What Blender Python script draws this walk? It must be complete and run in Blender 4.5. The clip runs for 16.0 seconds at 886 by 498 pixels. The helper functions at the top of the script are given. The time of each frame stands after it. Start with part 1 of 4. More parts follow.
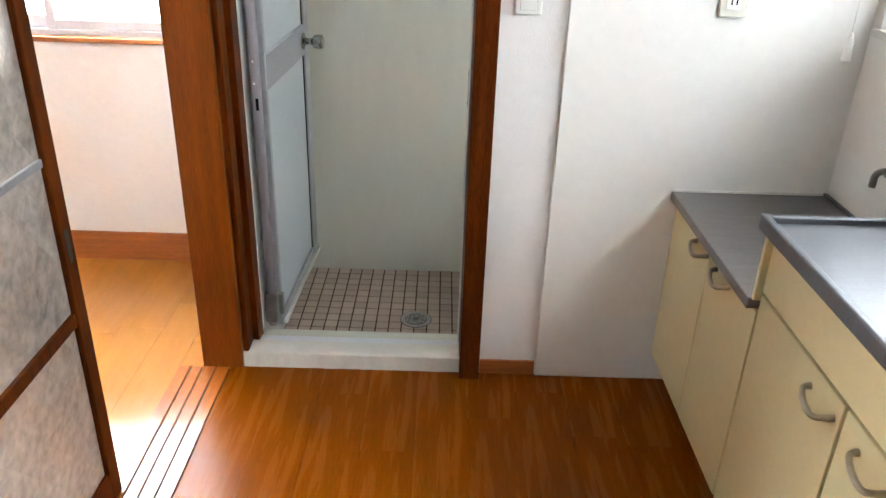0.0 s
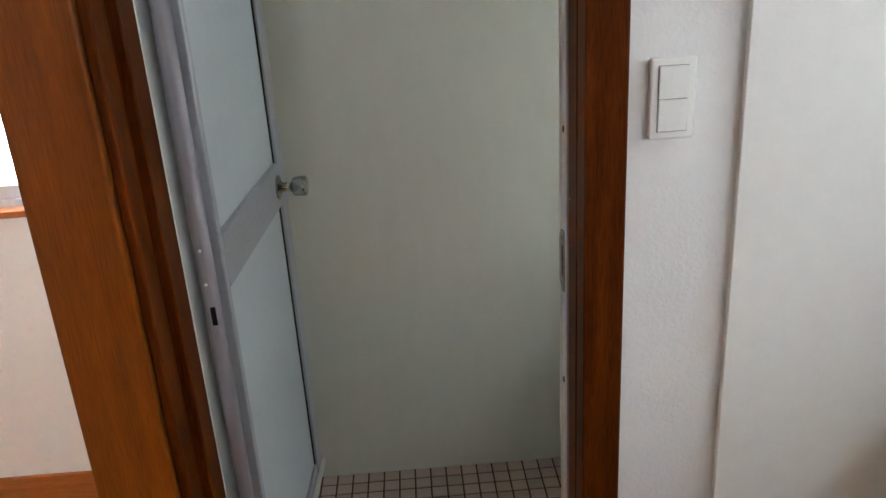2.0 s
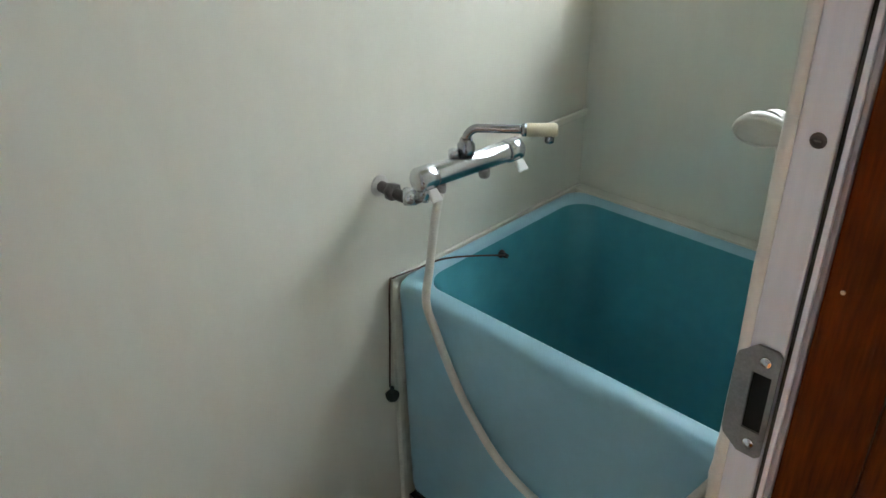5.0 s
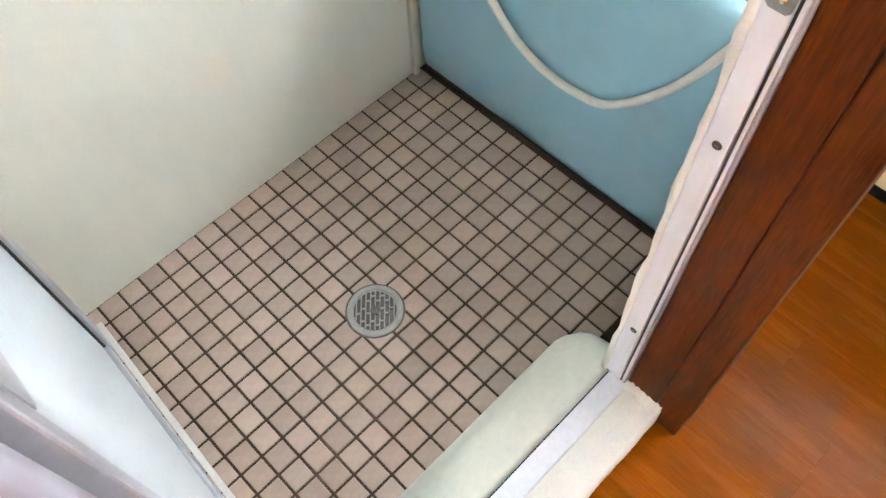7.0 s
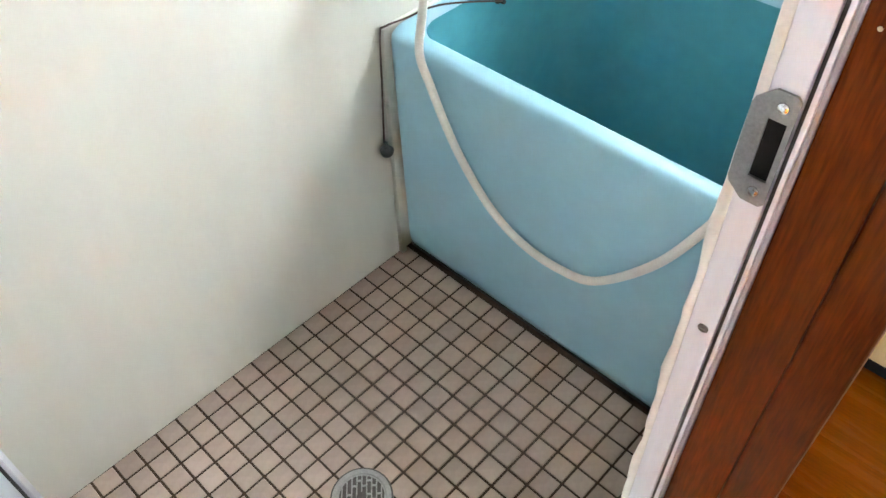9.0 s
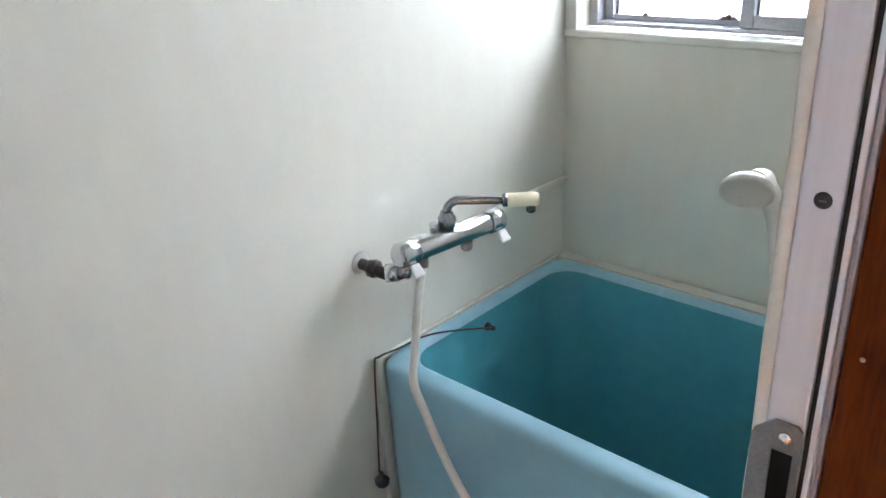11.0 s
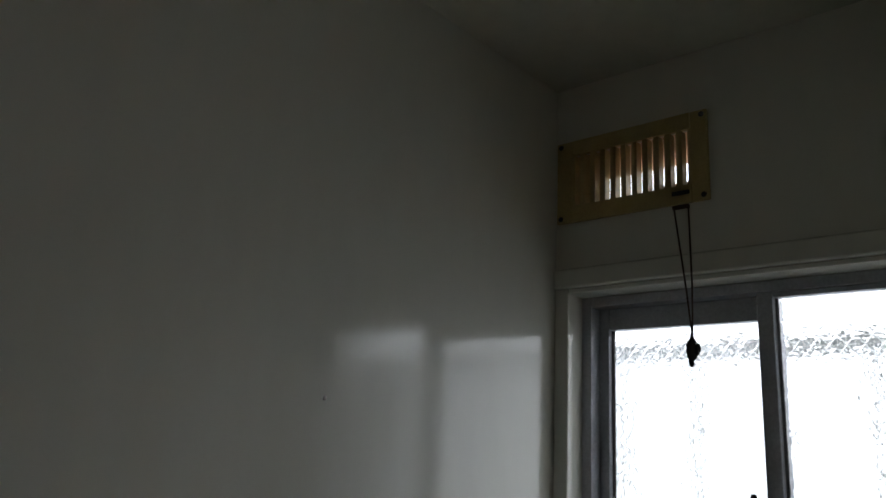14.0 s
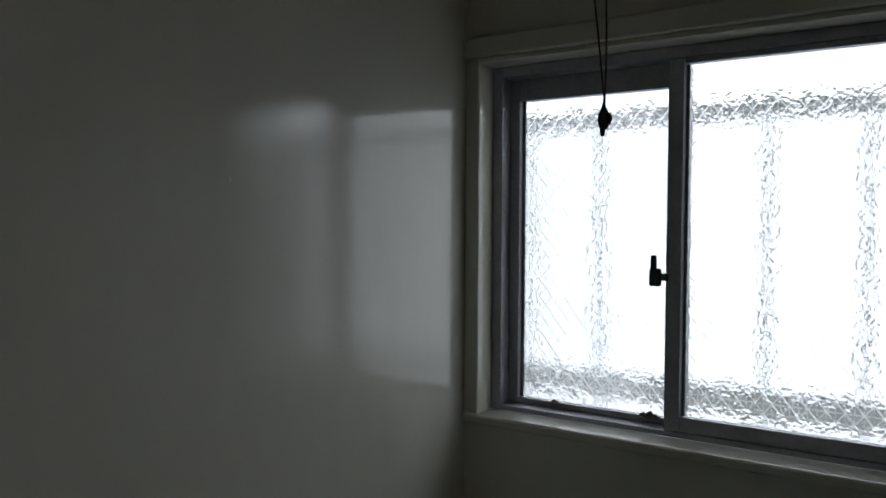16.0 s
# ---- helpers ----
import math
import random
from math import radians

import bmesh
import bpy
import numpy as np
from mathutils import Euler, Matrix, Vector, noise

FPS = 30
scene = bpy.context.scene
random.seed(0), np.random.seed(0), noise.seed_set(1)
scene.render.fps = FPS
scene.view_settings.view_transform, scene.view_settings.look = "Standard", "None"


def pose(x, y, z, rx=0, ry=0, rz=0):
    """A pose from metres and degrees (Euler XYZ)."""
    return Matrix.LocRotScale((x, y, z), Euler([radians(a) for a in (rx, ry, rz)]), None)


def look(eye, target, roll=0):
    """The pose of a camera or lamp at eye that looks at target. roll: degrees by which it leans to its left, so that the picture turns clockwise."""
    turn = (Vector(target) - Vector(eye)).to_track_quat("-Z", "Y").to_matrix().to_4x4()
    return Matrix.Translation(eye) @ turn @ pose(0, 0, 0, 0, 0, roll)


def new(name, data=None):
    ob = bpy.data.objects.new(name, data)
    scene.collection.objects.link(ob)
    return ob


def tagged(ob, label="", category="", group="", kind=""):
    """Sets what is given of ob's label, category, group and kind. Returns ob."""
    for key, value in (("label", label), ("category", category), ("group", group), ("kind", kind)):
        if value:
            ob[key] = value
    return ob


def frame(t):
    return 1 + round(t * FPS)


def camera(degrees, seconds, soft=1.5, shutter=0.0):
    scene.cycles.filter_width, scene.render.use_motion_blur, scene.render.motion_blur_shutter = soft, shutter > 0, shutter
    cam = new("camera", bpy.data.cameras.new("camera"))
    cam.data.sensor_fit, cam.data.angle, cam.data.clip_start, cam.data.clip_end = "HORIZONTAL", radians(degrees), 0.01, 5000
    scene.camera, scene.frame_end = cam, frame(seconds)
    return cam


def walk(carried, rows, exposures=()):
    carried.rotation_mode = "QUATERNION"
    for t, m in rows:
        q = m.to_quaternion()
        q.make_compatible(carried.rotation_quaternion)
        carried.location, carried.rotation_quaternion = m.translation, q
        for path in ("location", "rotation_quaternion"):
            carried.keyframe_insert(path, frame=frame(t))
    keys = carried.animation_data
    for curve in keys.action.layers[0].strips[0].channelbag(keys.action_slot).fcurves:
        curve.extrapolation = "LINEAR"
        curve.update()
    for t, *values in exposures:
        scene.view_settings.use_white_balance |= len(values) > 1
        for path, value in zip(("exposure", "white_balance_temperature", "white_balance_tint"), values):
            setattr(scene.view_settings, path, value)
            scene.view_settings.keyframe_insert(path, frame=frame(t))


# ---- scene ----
cam = camera(60.0, 16.0)
PATH = [
    (0, (0.531, -3.06, 1.585), (0.547, -1.259, 0.716), 1.9),
    (0.5, (0.521, -2.926, 1.568), (0.491, -1.077, 0.807), 1.7),
    (1, (0.486, -2.709, 1.559), (0.404, -0.844, 0.841), -0.1),
    (1.5, (0.391, -2.43, 1.54), (0.382, -0.561, 0.829), -2.2),
    (2, (0.362, -2.108, 1.536), (0.427, -0.233, 0.842), -3.5),
    (2.5, (0.305, -1.766, 1.495), (0.413, 0.104, 0.795), -4.4),
    (3, (0.213, -1.52, 1.463), (0.637, 0.308, 0.773), -4.2),
    (3.2, (0.227, -1.408, 1.49), (0.752, 0.382, 0.768), -4.8),
    (5.3, (0.073, -1.058, 1.462), (1.331, 0.102, 0.428), -0.1),
    (5.5, (0.079, -1.057, 1.458), (1.278, 0.075, 0.326), -0.6),
    (6, (0.079, -1.054, 1.452), (1.136, -0.052, 0.083), -0.4),
    (6.5, (0.078, -1.048, 1.448), (0.948, -0.195, -0.139), -0.3),
    (7, (0.08, -1.052, 1.437), (0.774, -0.3, -0.281), -2.6),
    (7.5, (0.078, -1.045, 1.436), (0.728, -0.336, -0.317), -2.4),
    (8, (0.083, -1.041, 1.434), (0.771, -0.303, -0.293), -2.4),
    (8.5, (0.086, -1.041, 1.439), (0.916, -0.182, -0.165), -1.9),
    (9, (0.095, -1.04, 1.444), (1.062, -0.071, -0.013), -1.8),
    (9.2, (0.091, -1.04, 1.451), (1.128, -0.015, 0.082), -1.8),
    (11.3, (0.11, -1.03, 1.462), (1.48, 0.245, 0.757), -2.2),
    (11.5, (0.113, -1.036, 1.474), (1.507, 0.256, 0.85), -1.2),
    (12, (0.116, -1.042, 1.481), (1.571, 0.287, 1.141), -0.6),
    (12.5, (0.157, -1.026, 1.483), (1.632, 0.319, 1.352), 0.1),
    (13, (0.234, -0.975, 1.508), (1.684, 0.4, 1.594), -0.2),
    (13.5, (0.33, -0.921, 1.544), (1.722, 0.486, 1.833), 2.0),
    (14, (0.33, -0.851, 1.579), (1.781, 0.433, 2.076), 2.8),
    (14.5, (0.339, -0.819, 1.599), (1.81, 0.397, 2.198), 3.1),
    (15, (0.34, -0.806, 1.593), (1.894, 0.371, 2.041), 2.1),
    (15.5, (0.35, -0.801, 1.581), (1.973, 0.347, 1.795), 1.4),
    (16, (0.359, -0.815, 1.584), (2.016, 0.301, 1.511), 0.3),
]
EXPOSURES = [
    (0.0, 0.55, 6500, 10),
    (0.5, 0.2, 6500, 10),
    (1.0, -0.05, 6500, 10),
    (1.5, -0.17, 6500, 10),
    (2.0, -0.23, 6500, 10),
    (2.5, -0.1, 6500, 10),
    (3.2, 0.45, 6500, 10),
    (5.3, 0.37, 6400, 9),
    (6.0, 1.58, 6350, 11),
    (6.6, 2.07, 6350, 14),
    (7.5, 2.0, 6400, 14),
    (8.4, 2.0, 6350, 15),
    (9.2, 1.9, 6350, 14),
    (11.5, 0.33, 6050, 18),
    (12.0, -0.42, 6150, 17),
    (12.5, -1.32, 6150, 16),
    (13.0, -2.0, 6200, 15),
    (13.5, -2.32, 6300, 14),
    (14.0, -2.37, 6500, 14),
    (14.5, -1.77, 7000, 13),
    (15.0, -1.37, 6850, 13),
    (15.5, -2.12, 6650, 13),
    (16.0, -2.82, 6400, 13),
]
walk(cam, [(t, look(eye, target, roll)) for t, eye, target, roll in PATH], EXPOSURES)

# ---- light: overcast daylight through three windows ----
world = bpy.data.worlds.new("overcast_sky")
scene.world = world
world.use_nodes = True
wn = world.node_tree.nodes
sky = wn.new("ShaderNodeTexSky")
sky.sky_type = "NISHITA"
sky.sun_disc = False
sky.sun_elevation = radians(48)
sky.sun_rotation = radians(60)
world.node_tree.links.new(sky.outputs[0], wn["Background"].inputs[0])
wn["Background"].inputs[1].default_value = 0.1
sun = new("sun", bpy.data.lights.new("sun", "SUN"))
sun.data.energy, sun.data.angle, sun.data.color = 0.6, radians(15), (1.0, 0.96, 0.9)
sun.matrix_world = look((6, 3, 8), (0, 0, 0))
GLOW_BATH, GLOW_YARD, GLOW_ROOM, GLOW_KITCHEN = 19.0, 7.0, 50.0, 7.2


# ---- materials ----
def mat(name, color, rough=0.5, metal=0.0, tone=0.06, scale=6.0, bump=0.0, bscale=80.0, grain=None, coat=0.0, trans=0.0, ior=1.45, rand=0.0, rvar=0.06, spec=0.5, crough=0.12):
    """A procedural surface: base colour with two scales of variation, uneven gloss and fine relief."""
    m = bpy.data.materials.new(name)
    m.use_nodes = True
    n, l = m.node_tree.nodes, m.node_tree.links
    p = n["Principled BSDF"]
    p.inputs["Metallic"].default_value = metal
    p.inputs["Coat Weight"].default_value = coat
    p.inputs["Coat Roughness"].default_value = crough
    p.inputs["Transmission Weight"].default_value = trans
    p.inputs["IOR"].default_value = ior
    p.inputs["Specular IOR Level"].default_value = spec
    tc = n.new("ShaderNodeTexCoord")
    mp = n.new("ShaderNodeMapping")
    l.new(tc.outputs["Object"], mp.inputs[0])
    if grain:
        mp.inputs["Scale"].default_value = grain
    big, fine = n.new("ShaderNodeTexNoise"), n.new("ShaderNodeTexNoise")
    big.inputs["Scale"].default_value, big.inputs["Detail"].default_value = scale, 4
    fine.inputs["Scale"].default_value, fine.inputs["Detail"].default_value = scale * 9, 5
    l.new(mp.outputs[0], big.inputs[0])
    l.new(mp.outputs[0], fine.inputs[0])
    mix = n.new("ShaderNodeMath")
    mix.operation = "MULTIPLY_ADD"
    mix.inputs[1].default_value = 0.5
    l.new(fine.outputs[0], mix.inputs[0])
    half = n.new("ShaderNodeMath")
    half.operation = "MULTIPLY"
    half.inputs[1].default_value = 0.5
    l.new(big.outputs[0], half.inputs[0])
    l.new(half.outputs[0], mix.inputs[2])
    val = mix.outputs[0]
    if rand:
        oi = n.new("ShaderNodeObjectInfo")
        ra = n.new("ShaderNodeMath")
        ra.operation = "MULTIPLY_ADD"
        ra.inputs[1].default_value = rand
        l.new(oi.outputs["Random"], ra.inputs[0])
        l.new(val, ra.inputs[2])
        sub = n.new("ShaderNodeMath")
        sub.operation = "SUBTRACT"
        sub.inputs[1].default_value = rand / 2
        l.new(ra.outputs[0], sub.inputs[0])
        val = sub.outputs[0]
    ramp = n.new("ShaderNodeValToRGB")
    e = ramp.color_ramp.elements
    e[0].position, e[1].position = 0.3, 0.7
    e[0].color = (*[c * (1 - tone * 2) for c in color], 1)
    e[1].color = (*[min(1, c * (1 + tone * 1.6)) for c in color], 1)
    l.new(val, ramp.inputs[0])
    l.new(ramp.outputs[0], p.inputs["Base Color"])
    rm = n.new("ShaderNodeMapRange")
    rm.inputs["To Min"].default_value = max(0.02, rough - rvar)
    rm.inputs["To Max"].default_value = min(1, rough + rvar)
    l.new(big.outputs[0], rm.inputs[0])
    l.new(rm.outputs[0], p.inputs["Roughness"])
    if bump:
        bn = n.new("ShaderNodeTexNoise")
        bn.inputs["Scale"].default_value, bn.inputs["Detail"].default_value = bscale, 3
        l.new(mp.outputs[0], bn.inputs[0])
        bp = n.new("ShaderNodeBump")
        bp.inputs["Strength"].default_value, bp.inputs["Distance"].default_value = 1.0, bump
        l.new(bn.outputs[0], bp.inputs["Height"])
        l.new(bp.outputs[0], p.inputs["Normal"])
    return m


def glow(name, color, strength):
    m = bpy.data.materials.new(name)
    m.use_nodes = True
    p = m.node_tree.nodes["Principled BSDF"]
    p.inputs["Base Color"].default_value = (*color, 1)
    p.inputs["Emission Color"].default_value = (*color, 1)
    p.inputs["Emission Strength"].default_value = strength
    return m


def figured_glass(name, color, rough, cell, depth, tone=0.01, scale=6.0):
    """Cast glass with a relief of small slanting diamonds."""
    m = mat(name, color, rough, trans=1.0, tone=tone, scale=scale, rvar=0.01)
    n, l = m.node_tree.nodes, m.node_tree.links
    tc = n.new("ShaderNodeTexCoord")
    sep = n.new("ShaderNodeSeparateXYZ")
    l.new(tc.outputs["Object"], sep.inputs[0])

    def calc(op, a, b):
        q = n.new("ShaderNodeMath")
        q.operation = op
        for k, v in enumerate((a, b)):
            if isinstance(v, (int, float)):
                q.inputs[k].default_value = v
            else:
                l.new(v, q.inputs[k])
        return q.outputs[0]

    lean = calc("MULTIPLY", sep.outputs[2], 0.8)
    u = calc("PINGPONG", calc("ADD", calc("ADD", sep.outputs[1], lean), 10.0), cell)
    v = calc("PINGPONG", calc("ADD", calc("SUBTRACT", sep.outputs[1], lean), 10.0), cell)
    wob = n.new("ShaderNodeTexNoise")
    wob.inputs["Scale"].default_value = 0.6 / cell
    l.new(tc.outputs["Object"], wob.inputs[0])
    h = calc("ADD", calc("DIVIDE", calc("MAXIMUM", u, v), cell), wob.outputs[0])
    bp = n.new("ShaderNodeBump")
    bp.inputs["Distance"].default_value = depth
    l.new(h, bp.inputs["Height"])
    l.new(bp.outputs[0], n["Principled BSDF"].inputs["Normal"])
    return m


M_PANEL = mat("bath_wall_panel", (0.655, 0.65, 0.565), 0.5, tone=0.022, scale=2.5, bump=0.0018, bscale=5, grain=(1, 1, 0.3), coat=1.0, crough=0.115)
M_PANEL.node_tree.nodes["Principled BSDF"].inputs["Coat IOR"].default_value = 1.65
# Matte version of the wall panel cream, a step darker.
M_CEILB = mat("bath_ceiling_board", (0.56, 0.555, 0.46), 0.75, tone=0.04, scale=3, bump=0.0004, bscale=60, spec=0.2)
# Fills the gap under the tub; the gap's shade is in the colour.
M_KICK = mat("shaded_base_board", (0.045, 0.040, 0.036), 0.7, tone=0.2, scale=10)
M_SHUTTER2 = mat("brown_shutter_end", (0.34, 0.19, 0.09), 0.6, tone=0.2, scale=60, trans=0.55, ior=1.1)
M_PAPER = mat("white_wallpaper", (0.78, 0.77, 0.76), 0.7, tone=0.015, scale=5, bump=0.001, bscale=160)
M_BOARD = mat("painted_wallboard", (0.76, 0.75, 0.72), 0.55, tone=0.02, scale=3, bump=0.0003, bscale=30)
# Unseen ceiling: this beige is picked low to cut fill light and floor glare.
M_CEIL = mat("ceiling_board", (0.46, 0.43, 0.37), 0.7, tone=0.03, scale=3, bump=0.0004, bscale=60)
M_TILE = mat("mosaic_tile", (0.435, 0.33, 0.268), 0.42, tone=0.07, scale=9, bump=0.0003, bscale=160, rand=0.35)
M_GROUT = mat("brown_grout", (0.05, 0.027, 0.013), 0.85, tone=0.3, scale=14, bump=0.0006, bscale=200)
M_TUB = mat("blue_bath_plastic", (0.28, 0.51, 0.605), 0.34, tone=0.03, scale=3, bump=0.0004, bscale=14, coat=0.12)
# Tub colour deepened: the shade inside the basin is put into this teal.
M_BASIN = mat("shaded_bath_inside", (0.075, 0.30, 0.35), 0.25, tone=0.05, scale=3, bump=0.0004, bscale=14, coat=0.2)
# Near-black base stands in for the shade in holes, slots and recesses.
M_DARK = mat("recess_shade_black", (0.010, 0.010, 0.010), 0.8, tone=0.2, spec=0.1)
M_SEAM = mat("grey_seam", (0.18, 0.18, 0.17), 0.7, tone=0.1)
M_CHROME = mat("worn_chrome", (0.62, 0.63, 0.65), 0.22, metal=1.0, tone=0.06, scale=30, rvar=0.05)
M_DRAIN = mat("worn_drain_metal", (0.36, 0.36, 0.35), 0.36, metal=0.9, tone=0.15, scale=50)
M_DARKMETAL = mat("tarnished_metal", (0.11, 0.10, 0.095), 0.33, metal=0.8, tone=0.2, scale=40)
M_KNOB = mat("worn_knob_metal", (0.42, 0.41, 0.39), 0.16, metal=1.0, tone=0.1, scale=40)
M_SPOUT = mat("dark_chrome_spout", (0.27, 0.275, 0.29), 0.22, metal=1.0, tone=0.1, scale=40)
M_DULL = mat("dull_nickel", (0.30, 0.29, 0.27), 0.32, metal=1.0, tone=0.12, scale=40)
M_ALU = mat("anodised_aluminium", (0.64, 0.655, 0.70), 0.5, metal=0.3, tone=0.05, scale=12, grain=(1, 1, 0.06))
M_TUBE = mat("dull_mauve_aluminium", (0.30, 0.28, 0.30), 0.6, metal=0.2, tone=0.06, scale=12, grain=(1, 1, 0.06))
M_ALUGREY = mat("grey_aluminium", (0.40, 0.41, 0.44), 0.38, metal=0.6, tone=0.06, scale=10)
M_ALUWIN = mat("window_aluminium", (0.42, 0.43, 0.46), 0.42, metal=0.6, tone=0.1, scale=20)
M_WHITE = mat("white_paint", (0.62, 0.61, 0.565), 0.45, tone=0.04, scale=20, bump=0.0012, bscale=45)
M_CREAM = mat("cream_mortar_paint", (0.56, 0.575, 0.50), 0.4, tone=0.04, scale=8, bump=0.001, bscale=30)
M_PLASTIC = mat("ivory_plastic", (0.72, 0.66, 0.48), 0.38, tone=0.02, scale=20)
M_OUTLET = mat("beige_outlet_plastic", (0.68, 0.67, 0.585), 0.36, tone=0.02, scale=20)
M_OLDPLASTIC = mat("yellowed_plastic", (0.40, 0.31, 0.13), 0.45, tone=0.1, scale=25)
M_SWITCH = mat("white_switch_plastic", (0.80, 0.79, 0.76), 0.3, tone=0.01, scale=20)
M_SHOWER = mat("greyed_shower_plastic", (0.56, 0.545, 0.49), 0.3, tone=0.04, scale=20)
M_HOSE = mat("grey_shower_hose", (0.66, 0.64, 0.58), 0.4, tone=0.05, scale=30)
M_RUBBER = mat("black_rubber", (0.02, 0.02, 0.02), 0.5, tone=0.1)
# Post wood again, darkened for the shade the recessed casing stands in.
M_WOOD = mat("varnished_shade_wood", (0.072, 0.0145, 0.0010), 0.42, tone=0.36, scale=4, grain=(10, 10, 0.8), bump=0.0004, bscale=30, spec=0.07)
M_POST = mat("varnished_post_wood", (0.145, 0.034, 0.0015), 0.42, tone=0.22, scale=4, grain=(9, 9, 0.6), bump=0.0003, bscale=30, spec=0.15)
M_WOODY = mat("varnished_sill_wood", (0.30, 0.085, 0.012), 0.2, tone=0.2, scale=5, grain=(9, 0.7, 9), bump=0.0003, bscale=30, coat=0.5)
M_WOODX = mat("varnished_base_wood", (0.30, 0.085, 0.016), 0.35, tone=0.2, scale=5, grain=(0.7, 9, 9), bump=0.0003, bscale=30, coat=0.2)
M_JAMB = mat("glossy_white_jamb", (0.60, 0.62, 0.60), 0.3, tone=0.02, scale=5, coat=1.0, crough=0.06)
# Lighter than the kitchen boards: the room's strong daylight is in the colour.
M_ROOMFLOOR = mat("daylit_floorboard", (0.33, 0.125, 0.016), 0.17, tone=0.08, scale=4, grain=(8, 0.6, 8), bump=0.0002, bscale=14, coat=0.4, rand=0.16)
M_FLOOR = mat("floorboard", (0.175, 0.042, 0.0007), 0.27, tone=0.14, scale=4, grain=(8, 0.6, 8), bump=0.0002, bscale=14, rand=0.12, spec=0.075, rvar=0.04)
M_SUB = mat("floor_seam", (0.11, 0.034, 0.003), 0.6, tone=0.1)
M_YELLOW = mat("cream_cabinet_laminate", (0.59, 0.50, 0.275), 0.35, tone=0.025, scale=4, coat=0.1)
M_STEEL = mat("brushed_stainless", (0.15, 0.155, 0.165), 0.42, metal=0.85, tone=0.12, scale=14, grain=(1, 8, 1), rvar=0.1)
M_STEELDK = mat("dull_steel_top", (0.17, 0.16, 0.155), 0.42, metal=0.5, tone=0.12, scale=10, grain=(1, 6, 1))
M_BRASS = mat("aged_handle_metal", (0.40, 0.34, 0.26), 0.3, metal=1.0, tone=0.12, scale=40)
M_LEAF = mat("frosted_door_panel", (0.57, 0.61, 0.62), 0.55, tone=0.02, scale=5, trans=0.15, spec=0.4)
M_GLASS = figured_glass("figured_window_glass", (0.97, 0.99, 0.98), 0.04, 0.0135, 0.0026)
M_DGLASS = figured_glass("leaf_pattern_door_glass", (0.42, 0.375, 0.33), 0.3, 0.045, 0.006, 0.34, 4.5)
M_DGLASS.node_tree.nodes["Principled BSDF"].inputs["Transmission Weight"].default_value = 0.5
M_CLEAR = mat("clear_glass", (0.98, 0.99, 0.99), 0.02, trans=1.0, tone=0.005, rvar=0.01)
M_MESH = mat("insect_mesh", (0.30, 0.20, 0.12), 0.6, tone=0.2, scale=40)
M_SHUTTER = mat("translucent_shutter", (0.50, 0.29, 0.17), 0.6, tone=0.25, scale=60, trans=0.7, ior=1.1)
M_FENCE = mat("white_corrugated_fence", (0.84, 0.87, 0.90), 0.5, tone=0.04, scale=5)
M_GROUND = mat("grey_gravel_ground", (0.25, 0.24, 0.22), 0.9, tone=0.2, scale=20, bump=0.01, bscale=40)
M_CORD = mat("brown_cord", (0.08, 0.05, 0.04), 0.7, tone=0.1, scale=60)


# ---- building helpers ----
def part(name, bm, material, parent=None, label=""):
    me = bpy.data.meshes.new(name)
    bm.normal_update()
    bm.to_mesh(me)
    bm.free()
    me.materials.append(material)
    ob = new(name, me)
    if parent:
        ob.parent = parent
        ob.matrix_parent_inverse = Matrix.Translation(parent.location).inverted() @ Matrix.Identity(4) if parent.parent is None else Matrix.Identity(4)
    if label:
        ob["label"] = label
    return ob


def thing(name, label, category, group="", at=(0, 0, 0)):
    ob = new(name)
    ob.empty_display_size = 0.05
    ob.location = at
    return tagged(ob, label, category, group)


def setting(ob, label, category):
    return tagged(ob, label, category, kind="structure")


def soften(bm, faces, bevel, seg=2):
    if bevel:
        edges = {e for f in faces for e in f.edges}
        bmesh.ops.bevel(bm, geom=list(edges), offset=bevel, segments=seg, affect="EDGES", profile=0.5)


def box(x0, x1, y0, y1, z0, z1, bevel=0.0, seg=2, bm=None):
    bm = bm or bmesh.new()
    v = bmesh.ops.create_cube(bm, size=1.0)["verts"]
    for q in v:
        q.co = Vector(((x0 + x1) / 2 + q.co.x * (x1 - x0), (y0 + y1) / 2 + q.co.y * (y1 - y0), (z0 + z1) / 2 + q.co.z * (z1 - z0)))
    soften(bm, {f for q in v for f in q.link_faces}, bevel, seg)
    return bm


def boxes(*rows):
    bm = bmesh.new()
    for r in rows:
        box(*r, bm=bm)
    return bm


def ring_sweep(points, radii, seg=14, closed=True, bm=None):
    """A tube through points with a radius at each."""
    bm = bm or bmesh.new()
    pts = [Vector(p) for p in points]
    rings, side = [], None
    for i, p in enumerate(pts):
        d = (pts[min(i + 1, len(pts) - 1)] - pts[max(i - 1, 0)])
        d = d.normalized() if d.length > 1e-9 else Vector((0, 0, 1))
        if side is None:
            side = d.orthogonal().normalized()
        s = (side - d * side.dot(d))
        side = s.normalized() if s.length > 1e-6 else d.orthogonal().normalized()
        up = d.cross(side)
        r = radii[i] if isinstance(radii, (list, tuple)) else radii
        rings.append([bm.verts.new(p + (side * math.cos(a) + up * math.sin(a)) * r) for a in [2 * math.pi * k / seg for k in range(seg)]])
    for a, b in zip(rings, rings[1:]):
        for k in range(seg):
            f = bm.faces.new((a[k], a[(k + 1) % seg], b[(k + 1) % seg], b[k]))
            f.smooth = True
    if closed:
        bm.faces.new(rings[0][::-1])
        bm.faces.new(rings[-1])
    return bm


